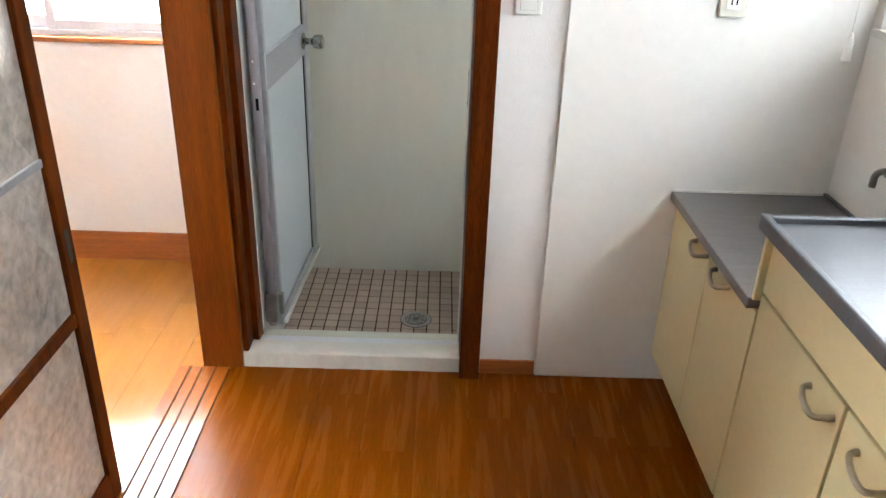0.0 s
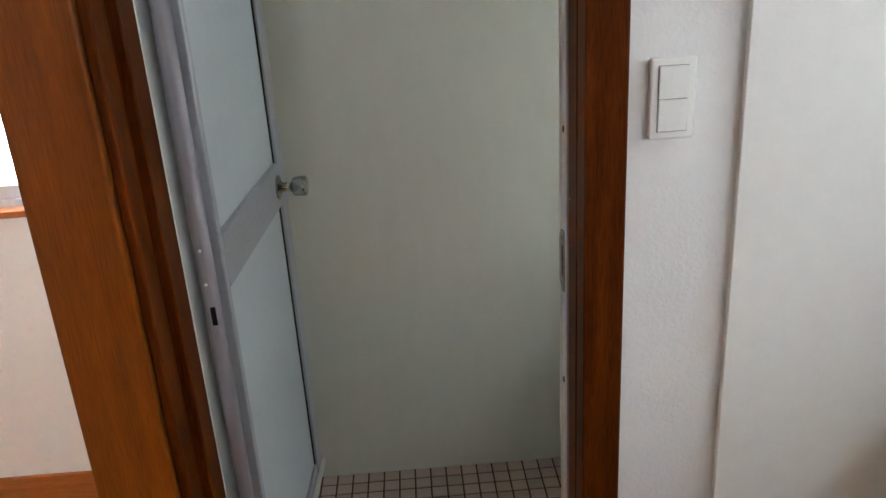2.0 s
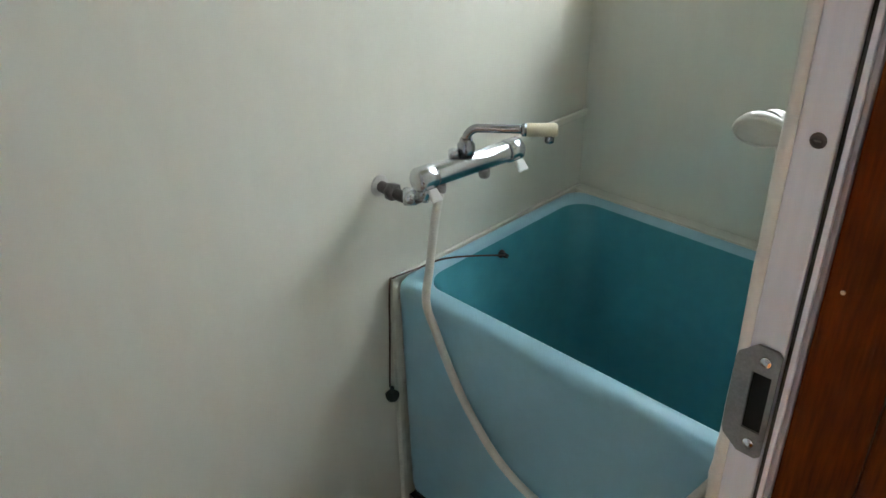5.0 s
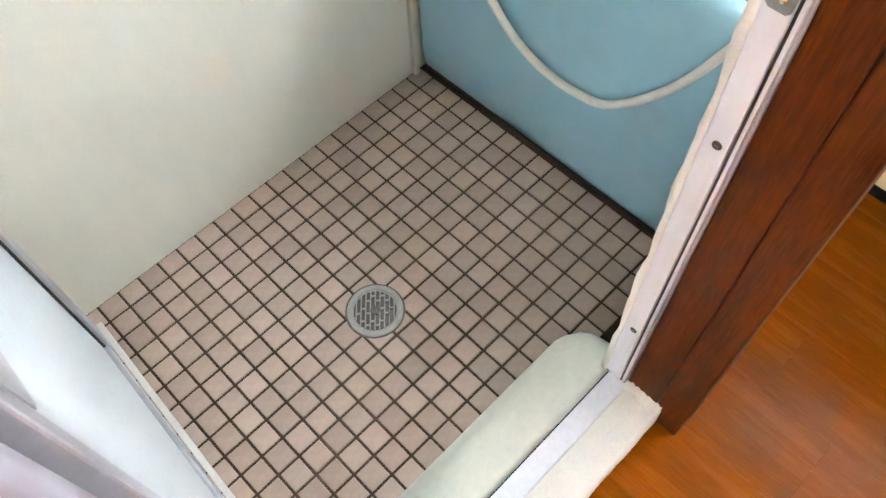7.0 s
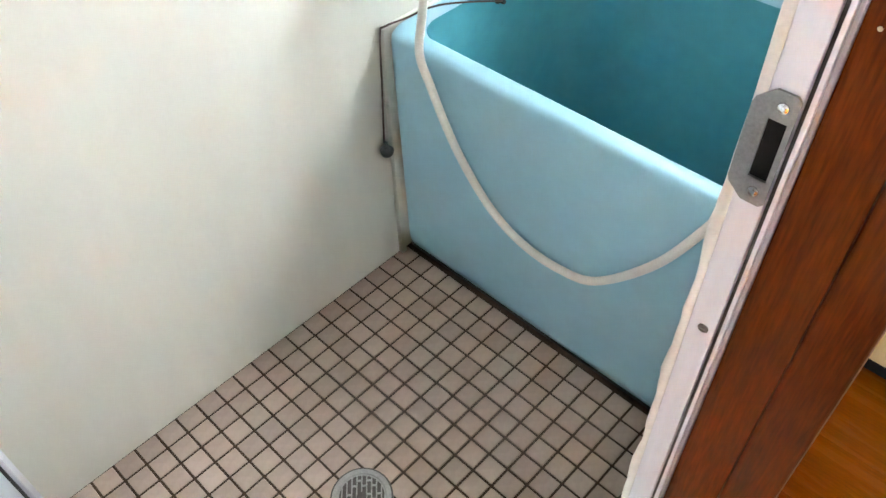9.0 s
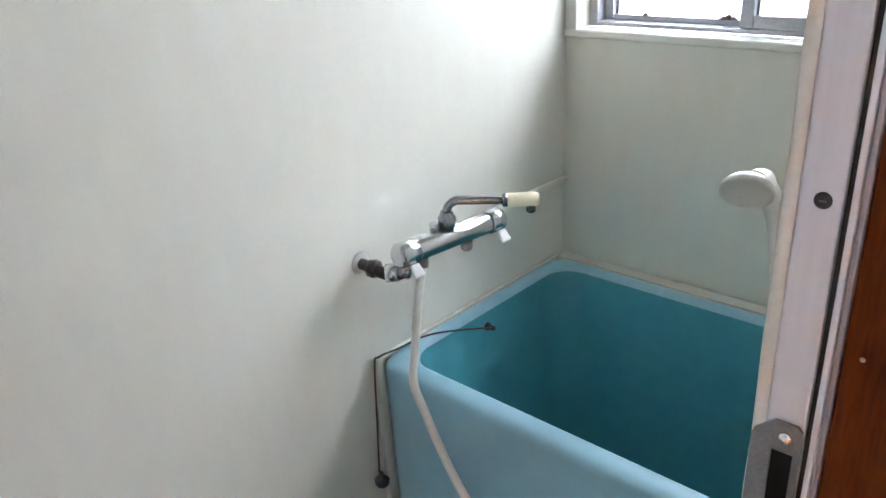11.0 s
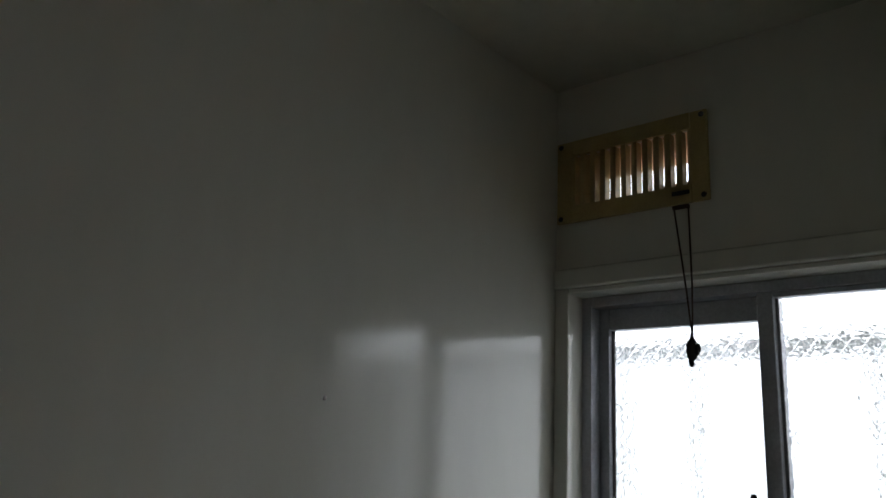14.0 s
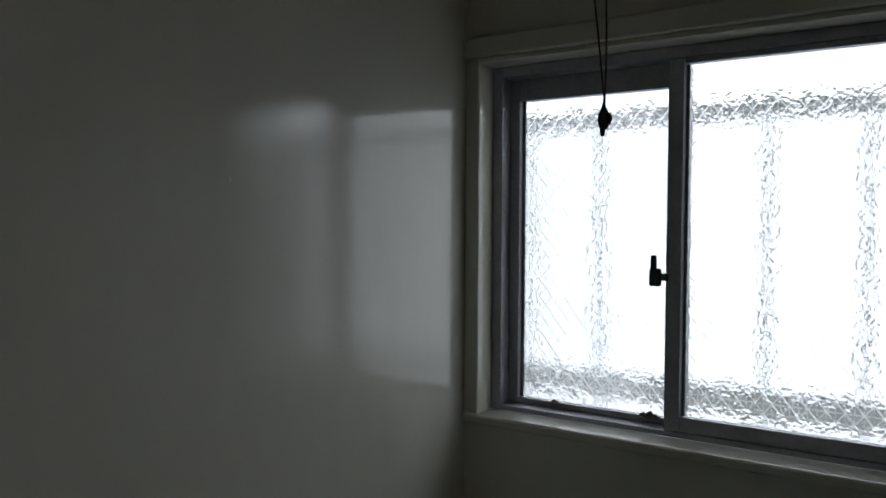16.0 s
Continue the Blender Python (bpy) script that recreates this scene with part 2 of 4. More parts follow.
def lathe(base, axis, profile, seg=20, bm=None):
    """A turned body: profile rows of (distance along the axis, radius)."""
    base, axis = Vector(base), Vector(axis).normalized()
    bm = bm or bmesh.new()
    side = axis.orthogonal().normalized()
    up = axis.cross(side)
    rings = [[bm.verts.new(base + axis * h + (side * math.cos(a) + up * math.sin(a)) * max(r, 1e-4)) for a in [2 * math.pi * k / seg for k in range(seg)]] for h, r in profile]
    for i, (a, b) in enumerate(zip(rings, rings[1:])):
        for k in range(seg):
            f = bm.faces.new((a[k], a[(k + 1) % seg], b[(k + 1) % seg], b[k]))
            f.smooth = abs(profile[i][0] - profile[i + 1][0]) > 1e-5 and abs(profile[i][1] - profile[i + 1][1]) < abs(profile[i][0] - profile[i + 1][0])
    bm.faces.new(rings[0][::-1])
    bm.faces.new(rings[-1])
    return bm


def curve_points(ctrl, n=10):
    """A smooth line through control points."""
    p = [Vector(c) for c in ctrl]
    p = [p[0] * 2 - p[1]] + p + [p[-1] * 2 - p[-2]]
    out = []
    for i in range(1, len(p) - 2):
        for k in range(n):
            t = k / n
            out.append(0.5 * ((2 * p[i]) + (p[i + 1] - p[i - 1]) * t + (2 * p[i - 1] - 5 * p[i] + 4 * p[i + 1] - p[i + 2]) * t * t + (3 * p[i] - p[i - 1] - 3 * p[i + 1] + p[i + 2]) * t ** 3))
    return out + [p[-2]]


def round_rect(x0, x1, y0, y1, r, z, seg=8):
    """Corner-rounded outline, anticlockwise."""
    pts = []
    for cx, cy, a0 in ((x1 - r, y1 - r, 0), (x0 + r, y1 - r, 90), (x0 + r, y0 + r, 180), (x1 - r, y0 + r, 270)):
        for k in range(seg + 1):
            a = radians(a0 + 90 * k / seg)
            pts.append(Vector((cx + r * math.cos(a), cy + r * math.sin(a), z)))
    return pts


def loft(outlines, cap_first=False, cap_last=False, bm=None, smooth=True):
    bm = bm or bmesh.new()
    rings = [[bm.verts.new(p) for p in o] for o in outlines]
    for a, b in zip(rings, rings[1:]):
        n = len(a)
        for k in range(n):
            bm.faces.new((a[k], a[(k + 1) % n], b[(k + 1) % n], b[k])).smooth = smooth
    if cap_first:
        bm.faces.new(rings[0][::-1])
    if cap_last:
        bm.faces.new(rings[-1])
    return bm


# ---- structure ----
K = 0.145          # kitchen floor above the tiled bathroom floor
TOP = 2.345        # bathroom ceiling
KTOP = K + 2.38   # kitchen ceiling
XW = 1.65         # inner face of the outer wall
BOARD_Y = -0.998   # face of the board behind the counter
WALL_Y0, WALL_Y1 = -0.985, -0.86   # wall between kitchen and bathroom

back = setting(part("wall_bath_back", box(-0.10, XW, 0.0, 0.10, -0.1, TOP), M_PANEL), "pale cream glossy bathroom wall panel", "wall")
part("wall_chip", lathe((1.055, 0.0005, 1.637), (0, -1, 0), [(0, 0.0042), (0.0012, 0.0034), (0.0018, 0.001)], 7), M_SWITCH, back, "tiny pale paint chip")
setting(part("wall_bath_side", box(-0.16, -0.05, WALL_Y1, 0.0, -0.1, TOP), M_PANEL), "pale cream bathroom side wall panel", "wall")
WY0, WY1, WZ0, WZ1 = -0.785, -0.032, 1.197, 1.890
VY0, VY1, VZ0, VZ1 = -0.312, -0.031, 2.068, 2.190
setting(part("wall_bath_window", boxes(
    (XW, XW + 0.12, WALL_Y1, 0.0, -0.1, WZ0), (XW, XW + 0.12, WALL_Y1, WY0, WZ0, WZ1), (XW, XW + 0.12, WY1, 0.0, WZ0, WZ1),
    (XW, XW + 0.12, WALL_Y1, 0.0, WZ1, VZ0), (XW, XW + 0.12, WALL_Y1, VY0, VZ0, VZ1), (XW, XW + 0.12, VY1, 0.0, VZ0, VZ1),
    (XW, XW + 0.12, WALL_Y1, 0.0, VZ1, TOP)), M_PANEL), "pale cream bathroom wall with window and vent openings", "wall")
setting(part("ceiling_bath", box(-0.16, XW + 0.12, WALL_Y1, 0.10, TOP, TOP + 0.08), M_CEILB), "matte cream bathroom ceiling, toned darker than the walls", "ceiling")
setting(part("wall_bath_door", boxes((0.655, XW, -0.90, WALL_Y1, -0.1, TOP), (-0.16, -0.081, -0.90, WALL_Y1, -0.1, TOP), (-0.081, 0.655, -0.90, WALL_Y1, 2.05, TOP)), M_PANEL),
        "pale cream bathroom wall beside the door", "wall")
setting(part("wall_kitchen_back", boxes((0.66, 0.858, WALL_Y0, -0.90, K - 0.1, KTOP), (-0.145, 0.66, WALL_Y0 + 0.002, -0.90, 2.151, KTOP), (0.858, XW, WALL_Y0, -0.90, K - 0.1, KTOP)), M_PAPER),
        "white textured wallpaper wall beside the bathroom door", "wall")
setting(part("wall_pipe_box", box(0.858, XW, BOARD_Y, WALL_Y0 - 0.001, K, KTOP, 0.0015, 1), M_BOARD), "smooth off-white wallboard behind the counter", "wall")
KY0, KY1, KZ0, KZ1 = -2.75, -1.04, 1.27, 2.1
setting(part("wall_kitchen_window", boxes((XW, XW + 0.12, -4.6, -0.90, K - 0.1, KZ0), (XW, XW + 0.12, KY1, -0.90, KZ0, KZ1),
        (XW, XW + 0.12, -4.6, KY0, KZ0, KZ1), (XW, XW + 0.12, -4.6, -0.90, KZ1, KTOP)), M_BOARD), "off-white kitchen wall with the sink window", "wall")
setting(part("wall_kitchen_south", box(-0.28, XW + 0.12, -4.7, -4.6, K - 0.1, KTOP), M_PAPER), "plain white wall closing the kitchen", "wall")
setting(part("ceiling_kitchen", box(-3.4, XW + 0.12, -4.7, -0.10, KTOP, KTOP + 0.08), M_CEIL), "unseen ceiling board, tone lowered to cut bounce light", "ceiling")
LX0, LY = -3.3, -0.25
setting(part("wall_room_partition", boxes((-0.28, -0.16, -4.6, -3.0, K - 0.1, KTOP), (-0.28, -0.16, -3.0, -0.965, K + 2.0, KTOP), (-0.208, -0.146, -0.90, LY, K + 0.0, KTOP)), M_PAPER),
        "white partition with a sliding door opening", "wall")
RX0, RX1, RZ0, RZ1 = -1.95, -0.33, 1.03, 2.07
setting(part("wall_room_window", boxes((LX0, -0.16, LY, LY + 0.12, K - 0.1, RZ0), (LX0, RX0, LY, LY + 0.12, RZ0, RZ1), (RX1, -0.16, LY, LY + 0.12, RZ0, RZ1),
        (LX0, -0.16, LY, LY + 0.12, RZ1, KTOP)), M_PAPER), "bright white wall under the room window", "wall")
setting(part("wall_room_west", box(LX0 - 0.1, LX0, -4.7, LY + 0.12, K - 0.1, KTOP), M_PAPER), "plain white wall closing the room", "wall")
setting(part("wall_room_south", box(LX0, -0.28, -4.7, -4.6, K - 0.1, KTOP), M_PAPER), "plain white wall closing the room", "wall")
setting(part("baseboard_room", box(LX0, -0.28, LY - 0.012, LY - 0.001, K, K + 0.122, 0.002, 1), M_WOODX), "orange-brown wooden baseboard under the room window", "baseboard")
setting(part("baseboard_kitchen", box(0.679, 0.855, WALL_Y0 - 0.009, WALL_Y0 - 0.001, K, K + 0.052, 0.0015, 1), M_WOODX), "low brown baseboard beside the bathroom door", "baseboard")

# window light outside
def backdrop(name, bm, strength, label):
    return setting(part(name, bm, glow(name + "_light", (0.90, 0.95, 1.0), strength)), label, "sky")


backdrop("backdrop_sky", box(XW + 1.5, XW + 1.52, -2.2, 1.6, 1.95, 4.6), GLOW_BATH, "bright overcast sky outside the bathroom window")
# Glowing sheet added for the yard; its weaker glow keeps window light downward.
backdrop("backdrop_yard", box(XW + 1.5, XW + 1.52, -1.8, 1.6, 0.2, 1.94), GLOW_YARD, "glowing sheet for the daylit yard outside the bathroom window")
backdrop("backdrop_room", box(-3.2, 0.3, LY + 0.75, LY + 0.77, 0.3, 3.2), GLOW_ROOM, "bright overcast daylight outside the room window")
backdrop("backdrop_kitchen", box(XW + 0.9, XW + 0.92, -4.2, -2.3, 0.8, 3.0), GLOW_KITCHEN, "bright overcast daylight outside the kitchen window")
setting(part("ground", box(-40, 40, -40, 40, -0.6, -0.5), M_GROUND), "grey gravel ground around the house", "ground")

# ---- bathroom door frame, threshold and leaf ----
frame_1 = setting(thing("door_frame", "brown varnished wooden casing round the bathroom door", "door frame"), "brown varnished wooden casing round the bathroom door", "door frame")
part("side_casing", boxes((0.612, 0.662, -0.978, -0.920, 0.198, 2.08, 0.0015), (0.613, 0.676, -1.030, -0.9782, K, 2.08, 0.004, 3)), M_WOOD, frame_1)
part("side_casing", boxes((-0.0795, -0.062, -0.985, -0.922, K, 2.08, 0.004), (-0.0795, -0.044, -0.9215, -0.853, K, 2.08, 0.003),), M_WOOD, frame_1)
part("head_casing", box(-0.0795, 0.672, -0.99, -0.925, 2.081, 2.15, 0.003), M_WOOD, frame_1)
part("nail_head", lathe((0.6119, -0.9325, 1.171), (-1, 0, 0), [(0, 0.0020), (0.0006, 0.0017), (0.0009, 0.0008)], 10), M_BRASS, frame_1, "small nail head")
post = setting(part("door_post", box(-0.209, -0.080, -1.003, -0.90, K, KTOP, 0.004), M_POST), "square brown wooden post between the two doorways", "post")

alu = setting(thing("door_jamb", "pale aluminium bathroom door jamb with screws", "door jamb"), "pale aluminium bathroom door jamb with screws", "door jamb")
part("jamb_strip", box(0.610, 0.654, -0.905, -0.877, 0.195, 2.05, 0.0015), M_ALU, alu)
part("jamb_seal", box(0.614, 0.654, -0.9095, -0.9055, 0.195, 2.05), M_RUBBER, alu, "thin black rubber seal")
part("jamb_lip", box(0.608, 0.654, -0.9145, -0.910, 0.195, 2.05, 0.001), M_ALU, alu)
part("jamb_lip", box(0.610, 0.654, -0.9192, -0.915, 0.195, 2.05, 0.001), M_TUBE, alu)
bm = bmesh.new()
rnd = random.Random(4)
prev = None
for i in range(120):
    z = 0.19 + i * 0.0156
    ragged = 1.0 if z < 0.99 else 0.25
    wave = ragged * (0.0016 * math.sin(i * 0.41) + 0.0012 * math.sin(i * 0.93 + 1) + rnd.uniform(-0.0007, 0.0007))
    edge = -0.8675 + wave
    inner = -0.8765 + ragged * rnd.uniform(-0.0004, 0.0004)
    cur = [bm.verts.new(c) for c in ((0.6098, inner - 0.001, z), (0.6082, inner, z), (0.6076, edge - 0.002, z), (0.6095, edge, z), (0.655, edge + 0.0045, z))]
    if prev:
        for k in range(4):
            bm.faces.new((prev[k], prev[k + 1], cur[k + 1], cur[k])).smooth = True
    prev = cur
part("paint_edge", bm, M_WHITE, alu, "uneven white painted sealant edge")
part("jamb_board", box(-0.079, -0.043, -0.8525, -0.801, 0.2, 2.05, 0.002), M_JAMB, alu, "glossy white hinge-side jamb")
bm = loft([round_rect(-0.032, -0.003, -0.830, -0.799, 0.012, z, 6) for z in (0.2, 2.0)], True, True)
part("hinge_tube", bm, M_TUBE, alu, "rounded aluminium hinge tube")
part("tube_slot", box(-0.018, -0.009, -0.8308, -0.826, 0.948, 0.984), M_DARK, alu, "small dark slot")
part("tube_bracket", boxes((-0.038, 0.002, -0.834, -0.793, 0.215, 0.325, 0.004)), M_DULL, alu, "worn grey hinge bracket")
for z in (1.028, 1.092):
    part("tube_rivet", lathe((-0.018, -0.8295, z), (0, -1, 0), [(0, 0.0035), (0.001, 0.003), (0.0014, 0.001)], 10), M_SWITCH, alu, "small white rivet")
part("head_strip", box(-0.043, 0.609, -0.918, -0.868, 2.0, 2.049, 0.002), M_ALU, alu)
for z in (1.277, 0.817, 0.373):
    s = part("screw", lathe((0.6102, -0.893, z), (-1, 0, 0), [(0, 0.0060), (0.001, 0.0057), (0.0020, 0.0042), (0.0021, 0.0030), (0.0008, 0.0028), (0.0007, 0.0001)], 14), M_DARKMETAL, alu)
    part("screw_slot", box(0.6083, 0.6090, -0.8955, -0.8905, z - 0.0006, z + 0.0006), M_DULL, s)

strike = thing("strike_plate", "grey metal strike plate with two screws on the jamb", "strike plate")
za, zb = 0.994, 1.104
ya, yb, ha, hb = -0.9050, -0.8690, -0.9005, -0.8845     # plate and hole across the jamb
outline = [(ya, za + 0.004), (ya + 0.004, za), (yb - 0.016, za), (yb - 0.002, za + 0.012), (yb, za + 0.018), (yb, zb - 0.018), (yb - 0.002, zb - 0.012), (yb - 0.016, zb), (ya + 0.004, zb), (ya, zb - 0.004)]
hole = [(ha, za + 0.026), (ha, za + 0.026), (hb, za + 0.026), (hb, za + 0.026), (hb, za + 0.027), (hb, zb - 0.027), (hb, zb - 0.026), (hb, zb - 0.026), (ha, zb - 0.026), (ha, zb - 0.026)]
bm = loft([[Vector((x, y, z)) for y, z in ring] for x, ring in ((0.6094, outline), (0.6068, outline), (0.6068, hole), (0.6094, hole))], smooth=False)
part("plate", bm, M_DULL, strike)
part("latch_hole", box(0.6088, 0.6096, ha + 0.0002, hb - 0.0002, za + 0.0262, zb - 0.0262), M_DARK, strike, "dark latch hole")
for z in (za + 0.013, zb - 0.013):
    part("screw", lathe((0.6067, -0.8935, z), (-1, 0, 0), [(0, 0.005), (0.001, 0.0045), (0.0018, 0.002)], 10), M_CHROME, strike)

thr = setting(thing("threshold", "white painted raised bathroom door threshold", "threshold"), "white painted raised bathroom door threshold", "threshold")
bm = bmesh.new()
rnd = random.Random(7)
prev = None
for i in range(40):
    x = -0.0795 + i * (0.716 / 39)
    w = rnd.uniform(-0.0012, 0.0012)
    cur = [bm.verts.new(c) for c in ((x, -0.924, K - 0.02), (x, -0.924, 0.2045), (x, -0.945, 0.2055), (x, -0.980, 0.2025 + w), (x, -0.990 + w, 0.196), (x, -0.992 + w, K - 0.02))]
    if prev:
        for k in range(5):
            bm.faces.new((prev[k], cur[k], cur[k + 1], prev[k + 1])).smooth = k in (2, 3)
    else:
        bm.faces.new(cur)
    prev = cur
bm.faces.new(prev[::-1])
part("painted_step", bm, M_WHITE, thr)
bm = bmesh.new()
rnd = random.Random(9)
prev = None
for i in range(22):
    y = -0.918 - i * 0.0034
    h, w = 0.010 + rnd.uniform(-0.003, 0.005), 0.004 + rnd.uniform(-0.001, 0.002)
    cur = [bm.verts.new(c) for c in ((0.6115, y, 0.203 + h), (0.6095 - w * 0.4, y, 0.203 + h * 0.8), (0.608 - w, y, 0.2065), (0.602 - w * 2, y, 0.2035))]
    if prev:
        for k in range(3):
            bm.faces.new((prev[k], prev[k + 1], cur[k + 1], cur[k])).smooth = True
    prev = cur
part("paint_smear", bm, M_WHITE, thr, "lumpy white paint against the casing foot")
part("sill_track", box(-0.043, 0.609, -0.9235, -0.885, 0.12, 0.1985, 0.0015), M_ALU, thr, "aluminium sill strip")
part("sill_gap", box(-0.033, 0.609, -0.8848, -0.8822, 0.12, 0.192), M_DARK, thr)
prof = [(-0.882, 0.186), (-0.862, 0.190), (-0.83, 0.186), (-0.80, 0.170), (-0.775, 0.140), (-0.758, 0.09), (-0.751, 0.03), (-0.750, -0.004), (-0.882, -0.004)]
bm = bmesh.new()
rows = []
for i in range(25):
    x = -0.045 + i * (0.735 / 24)
    k = max(0.0, (x - 0.63) / 0.06)
    s = math.sqrt(max(0.0, 1 - k * k)) if k > 0 else 1.0
    s = max(s, 0.12)
    rows.append([bm.verts.new((x, -0.882 + (y + 0.882) * s, z if z < 0.02 else z * (0.35 + 0.65 * s))) for y, z in prof])
for a, b in zip(rows, rows[1:]):
    for k in range(len(prof)):
        bm.faces.new((a[k], a[(k + 1) % len(prof)], b[(k + 1) % len(prof)], b[k])).smooth = k < 6
bm.faces.new(rows[0][::-1])
bm.faces.new(rows[-1])
part("inner_slope", bm, M_CREAM, thr, "cream painted mortar slope inside the threshold")

leaf = thing("bathroom_door", "aluminium bathroom door with frosted panels, standing open inward", "door", at=(0.007, -0.786, 0.178))
leaf.rotation_euler = (0, 0, radians(-2.3))
L, H0, H1, HS, LS = 0.628, 0.0, 1.82, 0.022, 0.072


def lpart(name, bm, m, label=""):
    me = bpy.data.meshes.new(name)
    bm.to_mesh(me)
    bm.free()
    me.materials.append(m)
    ob = new(name, me)
    ob.parent = leaf
    if label:
        ob["label"] = label
    return ob


# the leaf runs along its own y, its face towards +x
lpart("hinge_stile", boxes((-0.030, 0.0, 0.0, HS, H0, H1, 0.003, 2),), M_ALUGREY)
lpart("lock_stile", box(-0.030, 0.0, L - LS, L, H0, H1, 0.004), M_ALUGREY)
lpart("top_rail", box(-0.028, -0.002, HS + 0.001, L - LS - 0.001, H1 - 0.05, H1, 0.003), M_ALU)
lpart("bottom_rail", box(-0.028, -0.002, HS + 0.001, L - LS - 0.001, H0, H0 + 0.035, 0.003), M_ALUGREY)
lpart("middle_rail", box(-0.028, 0.001, HS + 0.001, L - LS - 0.001, 0.815, 0.922, 0.003), M_ALUGREY, "grey middle rail")
lpart("panel", box(-0.018, -0.010, HS + 0.001, L - LS - 0.001, H0 + 0.036, 0.814), M_LEAF, "frosted white lower panel")
lpart("panel", box(-0.018, -0.010, HS + 0.001, L - LS - 0.001, 0.923, H1 - 0.051), M_LEAF, "frosted white upper panel")
for z0, z1 in ((H0 + 0.036, 0.814), (0.923, H1 - 0.051)):
    lpart("gasket", box(-0.0095, -0.005, L - LS - 0.0055, L - LS - 0.0015, z0, z1), M_RUBBER, "dark glazing gasket")
    lpart("gasket", box(-0.0095, -0.005, HS + 0.0015, HS + 0.005, z0, z1), M_ALUGREY)
lpart("drip_strip", box(0.0005, 0.011, 0.02, L - 0.01, H0 - 0.004, H0 + 0.010, 0.001), M_WHITE, "pale rubber drip strip")
lpart("hinge", boxes((-0.012, 0.010, -0.014, 0.006, 0.05, 0.13, 0.004)), M_DULL, "worn grey hinge")
lpart("hinge", boxes((-0.012, 0.010, -0.014, 0.006, 1.6, 1.68, 0.004)), M_DULL, "worn grey hinge")
kn = lpart("door_knob", lathe((0.001, L - 0.100, 0.867), (1, 0, 0), [(0, 0.030), (0.004, 0.030), (0.007, 0.018), (0.012, 0.012), (0.026, 0.011), (0.034, 0.012), (0.037, 0.020), (0.041, 0.0235), (0.062, 0.0255), (0.070, 0.0245), (0.072, 0.021), (0.072, 0.009), (0.069, 0.008)], 28), M_KNOB, "worn metal door knob")
lpart("key_rose", lathe((0.073, L - 0.100, 0.867), (1, 0, 0), [(-0.003, 0.008), (0.0, 0.0075), (0.001, 0.004)], 16), M_DULL)

# ---- bathtub ----
tub = thing("bathtub", "deep light blue plastic bathtub with rounded rim", "bathtub", at=(1.3, -0.43, 0.035))
TX0, TX1, TY0, TY1, TZ = 0.978, 1.618, -0.845, -0.006, 0.640


def rr(dx0, dx1, dy0, dy1, r, z):
    return round_rect(TX0 + dx0, TX1 - dx1, TY0 + dy0, TY1 - dy1, r, z, 8)


outs = [rr(0.018, 0, 0, 0, 0.03, 0.035), rr(0.014, 0, 0, 0, 0.03, 0.055), rr(0.0, 0, 0, 0, 0.035, TZ - 0.03), rr(0.001, 0, 0, 0, 0.038, TZ - 0.014), rr(0.006, 0.004, 0.005, 0.004, 0.045, TZ - 0.004), rr(0.014, 0.012, 0.014, 0.012, 0.055, TZ),
        rr(0.034, 0.024, 0.045, 0.024, 0.055, TZ), rr(0.041, 0.031, 0.053, 0.031, 0.06, TZ - 0.003), rr(0.047, 0.037, 0.060, 0.037, 0.065, TZ - 0.011), rr(0.053, 0.043, 0.068, 0.043, 0.07, TZ - 0.035),
        rr(0.075, 0.078, 0.10, 0.078, 0.09, 0.16), rr(0.085, 0.088, 0.11, 0.088, 0.10, 0.11), rr(0.11, 0.13, 0.15, 0.13, 0.10, 0.085)]
part("tub_shell", loft(outs[:9], True, False), M_TUB, tub)
part("tub_basin", loft(outs[8:], False, True), M_BASIN, tub, "inside of the bathtub, teal deepened for its shade")
part("drain_hole", lathe((1.16, -0.17, 0.0852), (0, 0, 1), [(0, 0.028), (0.003, 0.027), (0.003, 0.018), (0.001, 0.016)], 18), M_CHROME, tub, "chrome tub drain")
part("kick_base", box(TX0 + 0.035, TX1, TY0 + 0.01, TY1, -0.003, 0.0345), M_KICK, tub, "recessed base, darkened for the shade under the tub")
part("overflow_hook", lathe((1.275, TY1 - 0.0440, 0.598), (0, -1, 0), [(0, 0.010), (0.004, 0.010), (0.008, 0.006), (0.02, 0.005)], 12), M_RUBBER, tub, "black rubber hook")
part("side_sealant", boxes((TX0 - 0.007, TX0 + 0.010, -0.0150, -0.0005, 0.0, TZ + 0.004, 0.003)), M_CREAM, tub, "cream sealant bead up the wall")
part("rim_sealant", boxes((TX0 + 0.012, XW - 0.001, -0.009, -0.0005, TZ - 0.006, TZ + 0.003, 0.002), (TX1 - 0.004, XW - 0.0005, TY0 + 0.02, -0.0095, TZ - 0.03, TZ + 0.002, 0.003)), M_PANEL, tub, "cream sealant bead along the rim")
chain = thing("bath_plug", "black rubber bath plug hanging on a thin cord", "bath plug", at=(0.958, -0.012, 0.35))
cord_pts = curve_points([(1.274, TY1 - 0.060, 0.600), (1.18, -0.048, 0.630), (1.10, -0.030, 0.6475), (1.03, -0.020, 0.6475), (0.972, -0.020, 0.654), (0.964, -0.013, 0.635), (0.958, -0.010, 0.50), (0.950, -0.010, 0.375)], 8)
part("cord", ring_sweep(cord_pts, 0.0022, 8), M_CORD, chain)
part("plug", lathe((0.949, -0.018, 0.345), (0, 0, 1), [(0, 0.012), (0.004, 0.0145), (0.014, 0.016), (0.018, 0.012), (0.020, 0.006), (0.034, 0.004)], 16), M_RUBBER, chain)

